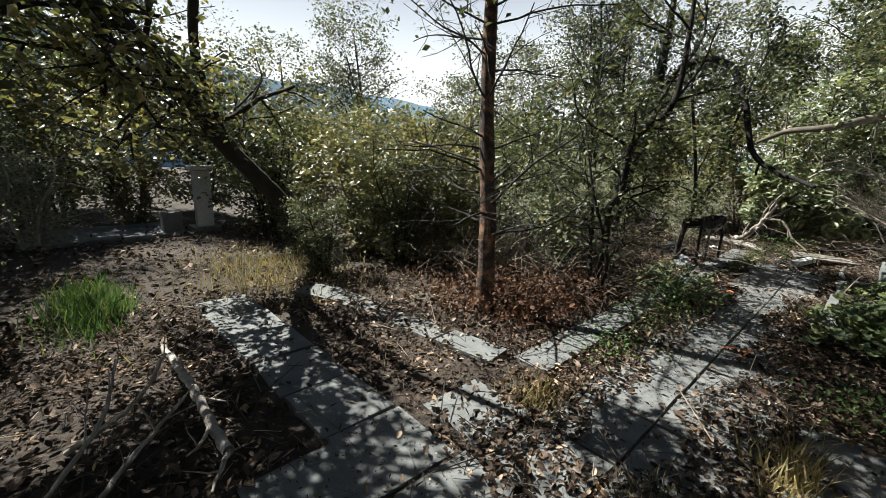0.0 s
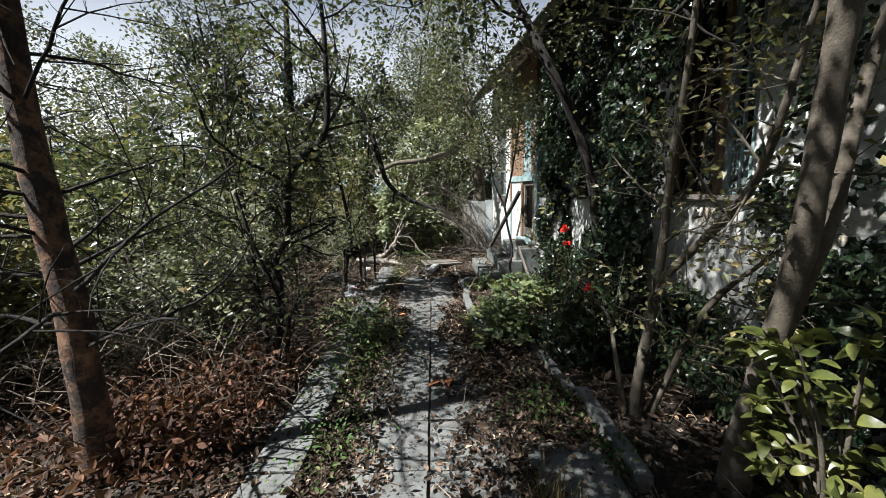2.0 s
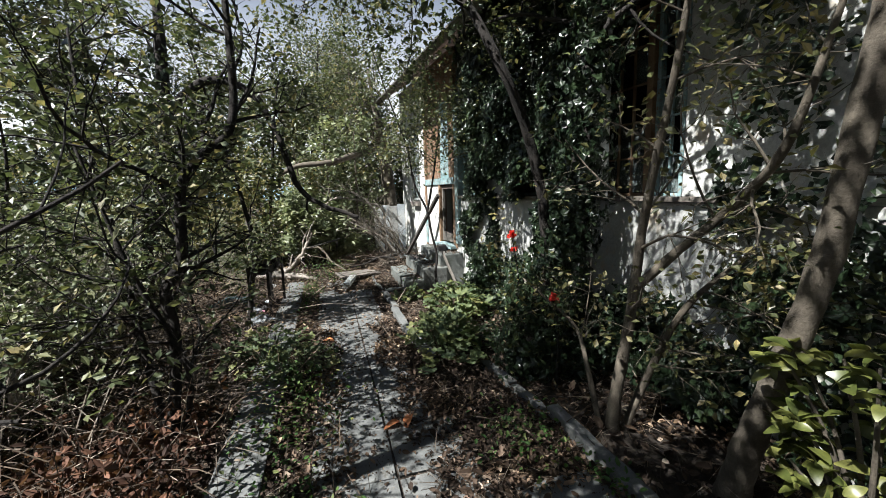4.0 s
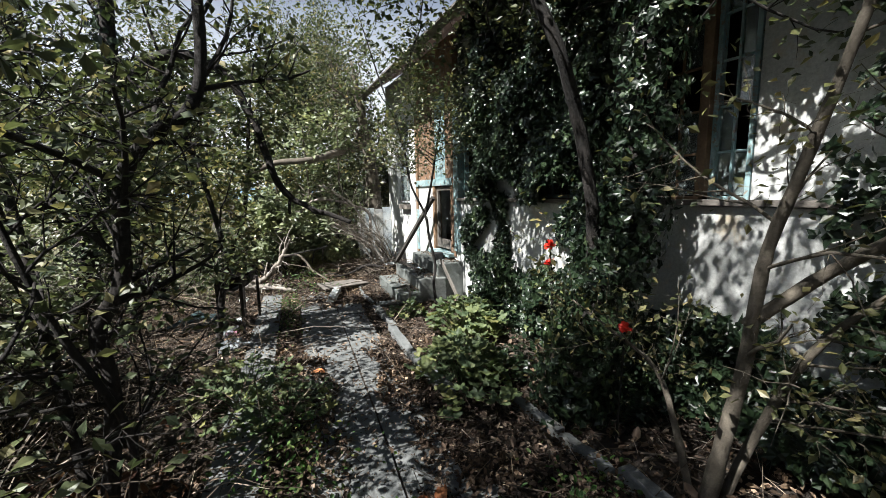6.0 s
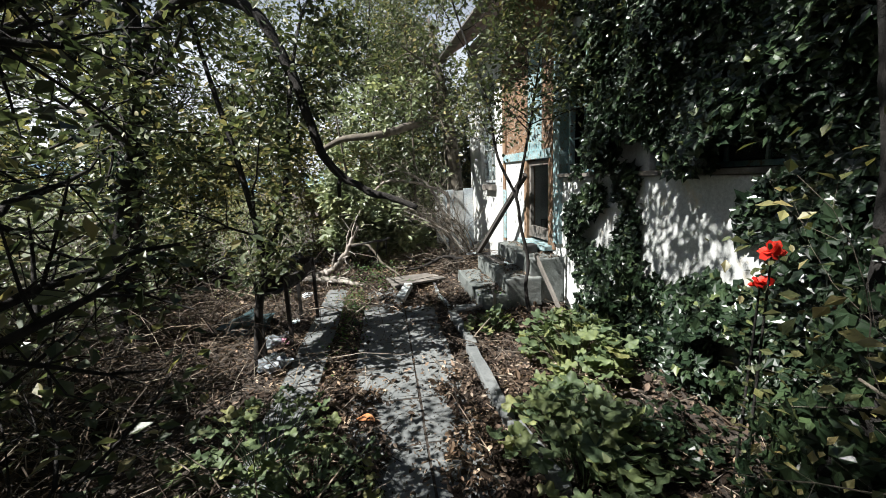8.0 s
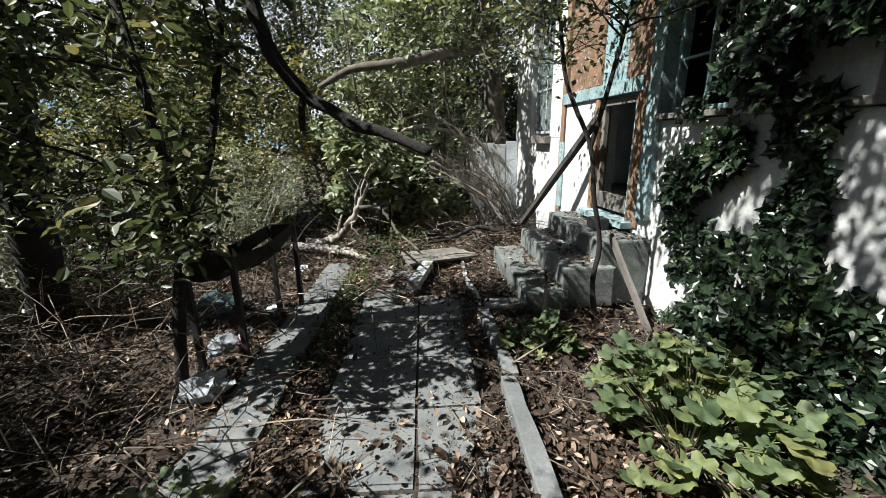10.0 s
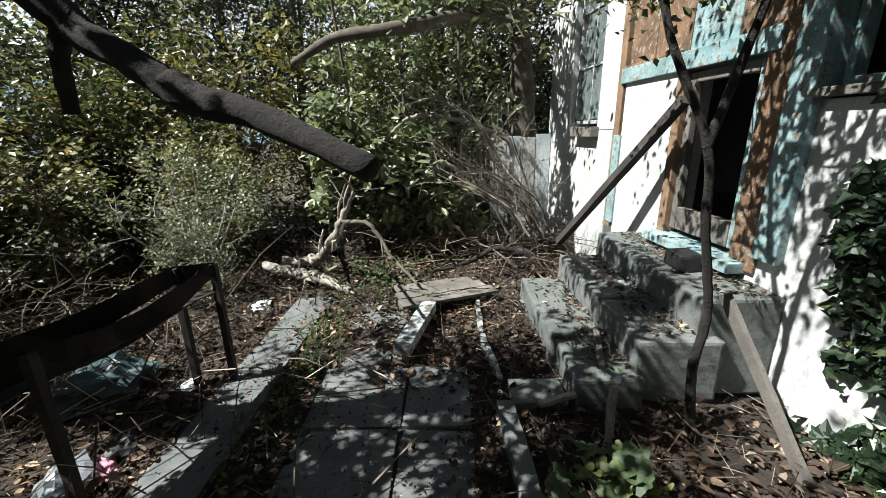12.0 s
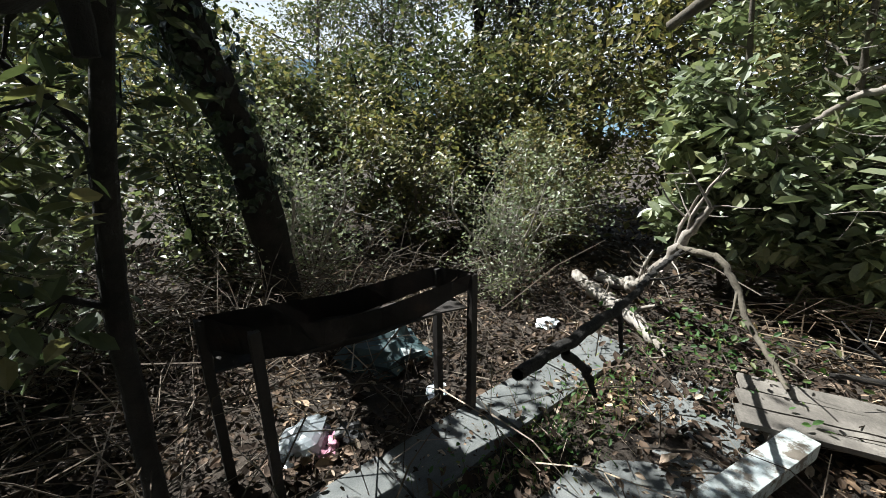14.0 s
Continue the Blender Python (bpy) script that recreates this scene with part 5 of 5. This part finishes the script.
lf2 = copy_thing(lf, pose(-0.32, 5.0, 0.04, 10, -6, 60))
lf3 = copy_thing(lf, pose(0.2, 3.26, 0.045, 4, 16, 150))

# ---- iron brazier ----
grill = empty("iron_brazier", Matrix.Translation((-1.19, 6.75, 0)))
CORN = {"a": (-1.34, 6.24), "b": (-1.12, 6.36), "c": (-1.2, 7.2), "d": (-1.03, 7.27)}
for k, (x, y) in CORN.items():
    part("leg", plank_bm((x + 1.19, y - 6.75, -0.12), (x + 1.19, y - 6.75, 0.74), 0.035, 0.035, jitter=0.003, side=(1, 0, 0)), M_RUST, grill)


def side_sheet(p, q, drop, sag):
    bm = bmesh.new()
    rows = []
    for i in range(9):
        f = i / 8
        x, y = p[0] + (q[0] - p[0]) * f + 1.19, p[1] + (q[1] - p[1]) * f - 6.75
        wob = 0.012 * math.sin(f * 9 + p[0] * 7)
        rows.append([bm.verts.new((x + wob, y, 0.75 - sag * math.sin(math.pi * f))), bm.verts.new((x - wob, y, 0.75 - sag * math.sin(math.pi * f) - drop * (0.8 + 0.2 * math.sin(f * 5))))])
    for a, b in zip(rows, rows[1:]):
        bm.faces.new((a[0], b[0], b[1], a[1]))
    bmesh.ops.solidify(bm, geom=bm.faces[:], thickness=0.006)
    return part("side_sheet", bm, M_RUST, grill)


side_sheet(CORN["a"], CORN["c"], 0.15, 0.02)
side_sheet(CORN["b"], CORN["d"], 0.13, 0.05)
side_sheet(CORN["c"], CORN["d"], 0.15, 0.0)
side_sheet(CORN["a"], CORN["b"], 0.15, 0.0)
part("floor_sheet", plank_bm((-0.05, -0.5, 0.62), (0.08, 0.48, 0.6), 0.2, 0.008, jitter=0.02), M_RUST, grill)
tagged(grill, "rusted iron brazier on thin legs, sagging sides", "brazier")

# ---- fallen branches and brush heap ----


def fallen(name, seed, pts, rad, mat, label, kids=(5, 3), length=0.4, category="branch"):
    rand = np.random.default_rng(seed)
    line, r = smooth_line(pts, rad)
    line = line + rand.normal(size=line.shape) * 0.25 * r[:, None]
    top = empty(name, Matrix.Translation(pts[0]))
    back = np.array(pts[0])
    linked("bough", mesh_arrays("bough", *tubes([(line - back, r)], 8), True), mat, top)
    d = np.gradient(line, axis=0)
    d /= np.linalg.norm(d, axis=1)[:, None]
    for k in range(kids[0]):
        i = int(len(line) * (0.3 + 0.68 * (k + rand.random()) / kids[0]))
        out, tips = [], []
        i = min(i, len(line) - 1)
        side = rand.normal(size=3)
        side[2] = abs(side[2])
        shoot(rand, out, tips, line[i], unit(d[i] + unit(side) * 0.9), length * rand.uniform(0.5, 1.2), r[i] * 0.5, 1, 2, [0, kids[1]], 0.16, 0.0, 0.07)
        linked("twig", mesh_arrays("twig", *tubes([(p - back, q) for _, p, q in out], 4), True), mat, top)
    return tagged(top, label, category)


fallen("fallen_log", 1, [(-1.75, 9.35, 0.02), (-1.25, 8.95, 0.07), (-0.95, 8.75, 0.1), (-0.62, 8.5, 0.06)], [0.05, 0.055, 0.05, 0.03], M_DEAD, "pale broken log lying past the end of the slabs", (4, 2), 0.4)
fallen("dead_branch", 31, [(-0.13, 6.48, 1.03), (-0.2, 6.8, 0.965), (-0.27, 7.13, 0.91), (-0.44, 7.75, 0.8), (-0.6, 8.4, 0.68), (-0.72, 8.86, 0.6)], [0.0095, 0.0125, 0.0105, 0.012, 0.013, 0.012], M_BARK_DARK, "dark snapped branch reaching out of the brush", (3, 2), 0.22)
fallen("dead_branch", 32, [(-0.17, 6.66, 0.98), (-0.175, 6.75, 0.9), (-0.18, 6.82, 0.8)], [0.009, 0.009, 0.005], M_BARK_DARK, "short dark stub hanging from the snapped branch", (0, 0), 0.1)
fallen("dead_branch", 33, [(-0.26, 7.05, 0.92), (-0.28, 7.12, 0.84), (-0.3, 7.2, 0.7)], [0.009, 0.008, 0.005], M_BARK_DARK, "short dark stub hanging from the snapped branch", (0, 0), 0.1)
fallen("fallen_log", 2, [(-1.6, 9.5, 0.0), (-1.1, 9.2, 0.15), (-0.8, 8.9, 0.5), (-0.6, 8.85, 0.9)], [0.06, 0.05, 0.04, 0.02], M_DEAD, "pale dead bough propped in the thicket", (5, 3), 0.5)
fallen("fallen_branch", 3, [(-0.75, 8.85, 0.62), (-0.45, 8.75, 0.6), (-0.25, 8.6, 0.35), (0.0, 8.3, 0.2)], [0.022, 0.02, 0.018, 0.01], M_BARK_GREY, "crooked grey branch resting on the boards", (2, 2), 0.25)
fallen("fallen_branch", 4, [(-2.7, -0.46, 0.12), (-2.0, -0.42, 0.14), (-1.28, -0.4, 0.1)], [0.022, 0.026, 0.03], M_DEAD, "pale bare stick on the dry leaves", (4, 2), 0.3)
fallen("fallen_branch", 5, [(-1.9, -1.0, 0.02), (-1.7, -0.7, 0.3), (-1.75, -0.55, 0.5)], [0.014, 0.012, 0.008], M_DEAD, "thin dead twig standing in the litter", (3, 2), 0.25)
fallen("fallen_branch", 7, [(-1.5, -1.1, 0.03), (-1.75, -0.85, 0.22), (-2.1, -0.75, 0.38)], [0.012, 0.011, 0.006], M_DEAD, "thin bent dead twig in the litter", (4, 2), 0.3)
fallen("fallen_branch", 8, [(-1.35, -0.95, 0.02), (-1.55, -0.72, 0.12), (-1.6, -0.5, 0.3)], [0.014, 0.012, 0.007], M_DEAD, "forked dead twig in the litter", (4, 2), 0.3)
fallen("brush_branch", 321, [(1.0, 9.6, 0.1), (0.97, 9.7, 0.8), (0.95, 9.75, 1.28), (0.57, 9.75, 1.46), (0.25, 9.72, 1.55), (-0.13, 9.7, 1.54), (-0.41, 9.65, 1.32), (-0.65, 9.55, 1.11)], [0.032, 0.031, 0.03, 0.028, 0.026, 0.024, 0.02, 0.012], M_DEAD, "long grey dead branch arching over the brush heap", (9, 4), 0.6)
fallen("brush_branch", 322, [(1.1, 9.6, 0.05), (1.05, 9.65, 0.4), (0.7, 9.6, 0.78), (0.47, 9.5, 0.95), (0.21, 9.4, 1.11)], [0.034, 0.033, 0.03, 0.026, 0.02], M_DEAD, "snapped dead branch leaning out of the brush heap", (6, 4), 0.5)
fallen("brush_branch", 323, [(1.05, 9.8, 0.1), (0.9, 9.8, 0.9), (0.67, 9.75, 1.42), (0.36, 9.75, 1.64), (0.09, 9.75, 1.74), (-0.25, 9.75, 1.66)], [0.026, 0.025, 0.022, 0.019, 0.015, 0.008], M_DEAD, "long grey dead branch arching over the brush heap", (8, 4), 0.55)
fallen("fallen_branch", 6, [(1.05, 8.9, 0.25), (0.75, 8.95, 0.3), (0.4, 8.75, 0.22), (0.1, 8.6, 0.2)], [0.03, 0.028, 0.022, 0.012], M_BARK_DARK, "dark bough reaching from the brush heap", (3, 2), 0.35)
rb = np.random.default_rng(202)
for k in range(15):
    a = rb.uniform(2.0, 4.6)
    p0 = np.array([1.15 + rb.normal() * 0.12, 9.3 + rb.normal() * 0.25, 0.3 + rb.random() * 0.15])
    ln = rb.uniform(0.7, 1.5)
    mid = p0 + np.array([math.cos(a) * 0.45, math.sin(a) * 0.22, 0.55]) * ln * 0.6
    end = p0 + np.array([math.cos(a) * 1.0, math.sin(a) * 0.4, 0.55 + 0.4 * rb.random()]) * ln
    fallen("brush_branch", 300 + k, [p0, mid, end], [0.013, 0.009, 0.004], M_DEAD if k % 3 == 0 else M_BARK_GREY, "dead grey branch in the brush heap by the wall", (7, 4), 0.55)
heap_v, heap_f = tubes([(np.array([c, c + d * 0.5 + np.array([0, 0, 0.04]), c + d]), np.array([0.005, 0.004, 0.002])) for c, d in
                        ((np.array([rb.normal() * 0.5 + 0.7, rb.normal() * 0.4 + 9.6, rb.random() * 0.35]), rb.normal(size=3) * np.array([0.35, 0.3, 0.1])) for _ in range(480))], 3)
tagged(linked("brushwood", mesh_arrays("brushwood", heap_v, heap_f), M_TWIG), "tangle of dry brushwood on the ground", "brushwood", kind="stuff")
tang_v, tang_f = tubes([(np.array([c, c + d * 0.5 + np.array([0, 0, 0.05]), c + d]), np.array([0.004, 0.003, 0.0015])) for c, d in
                        ((np.array([rb.normal() * 0.9 - 2.7, rb.uniform(2.6, 8.0), rb.random() * 0.5 - 0.1]), rb.normal(size=3) * np.array([0.3, 0.3, 0.2])) for _ in range(2600))], 3)
tagged(linked("dry_undergrowth", mesh_arrays("dry_undergrowth", tang_v, tang_f), M_TWIG), "grey tangle of dry undergrowth stems", "undergrowth", kind="stuff")

# ---- sheet fence at the end of the house ----
fence = empty("sheet_fence", Matrix.Translation((1.28, 10.79, 0)))
for k in range(4):
    part("sheet", box_bm(-0.41 + 0.2 * k, -0.21 + 0.2 * k, -0.012 + 0.006 * (k % 2), 0.012, -0.1, 1.35 - 0.02 * (k % 3), 0.004, 0.006, k), M_BLUE_METAL if k % 2 else M_PLASTER, fence)
part("rail", plank_bm((-0.42, 0.04, 1.2), (0.4, 0.04, 1.2), 0.05, 0.03), M_OLD_WOOD, fence)
tagged(fence, "faded blue and white sheet fence behind brushwood", "fence")

# ---- roses ----


def rose(x, y, z, foot, seed):
    rand = np.random.default_rng(seed)
    top = empty("rose_bush", Matrix.Translation((*foot, 0)))
    back = np.array((*foot, 0.0))
    line, r = smooth_line([back, (back + np.array((x, y, z))) / 2 + np.array((0.06, 0.05, 0.15)), np.array((x, y, z))], [0.008, 0.006, 0.004])
    linked("stem", mesh_arrays("stem", *tubes([(line - back, r)], 5), True), M_BARK_DARK, top)
    n = 22
    c = np.repeat(np.array([[x, y, z]]), n, 0) - back
    nr = rand.normal(size=(n, 3)) * 0.8 + np.array([-0.2, -0.4, 0.8])
    v, f = scatter(([(0, 0, 0), (0.3, 0.2, 0.12), (0.34, 0.7, 0.3), (0, 0.95, 0.4), (-0.34, 0.7, 0.3), (-0.3, 0.2, 0.12)], [(0, 1, 2, 3), (0, 3, 4, 5)]), c, frames(nr, rand), rand.uniform(0.028, 0.055, n))
    linked("bloom", mesh_arrays("bloom", v, f), M_ROSE, top, "bright red bloom")
    m = 60
    q = line[rand.integers(2, len(line), m)] - back + rand.normal(size=(m, 3)) * 0.05
    v, f = scatter(LEAF_OVAL, q, frames(rising(rand, m), rand), rand.uniform(0.025, 0.05, m))
    linked("foliage", mesh_arrays("foliage", v, f), M_LEAF, top)
    tagged(top, "thin rose bush with one bright red bloom", "rose bush", "roses")


rose(1.36, 3.96, 1.24, (1.5, 4.1), 1)
rose(1.42, 4.05, 1.08, (1.55, 4.2), 2)
rose(1.28, 3.1, 0.86, (1.4, 3.25), 3)

# ---- the far path end ----
pillar = empty("stone_pillar", Matrix.Translation((-8.3, 1.0, -0.02)))
part("shaft", box_bm(-0.14, 0.14, -0.14, 0.14, 0.1, 1.2, 0.02, 0.02), M_PLASTER, pillar)
part("base", box_bm(-0.24, 0.24, -0.24, 0.24, 0.0, 0.12, 0.02, 0.01), M_CONCRETE, pillar)
part("cap", box_bm(-0.2, 0.2, -0.2, 0.2, 1.2, 1.28, 0.02, 0.01), M_PLASTER, pillar)
tagged(pillar, "pale weathered stone pillar by the far path", "pillar")
urn = empty("stone_block", Matrix.Translation((-8.3, 0.45, -0.02)))
part("block", box_bm(-0.16, 0.16, -0.16, 0.16, 0.0, 0.42, 0.03, 0.02), M_CONCRETE, urn)
tagged(urn, "grey stone block beside the pillar", "block")
tagged(part("far_slab", box_bm(-9.4, -7.9, -1.6, 0.6, -0.06, 0.05, 0.015, 0.01), M_CONCRETE), "pale sunlit concrete landing", "slab")
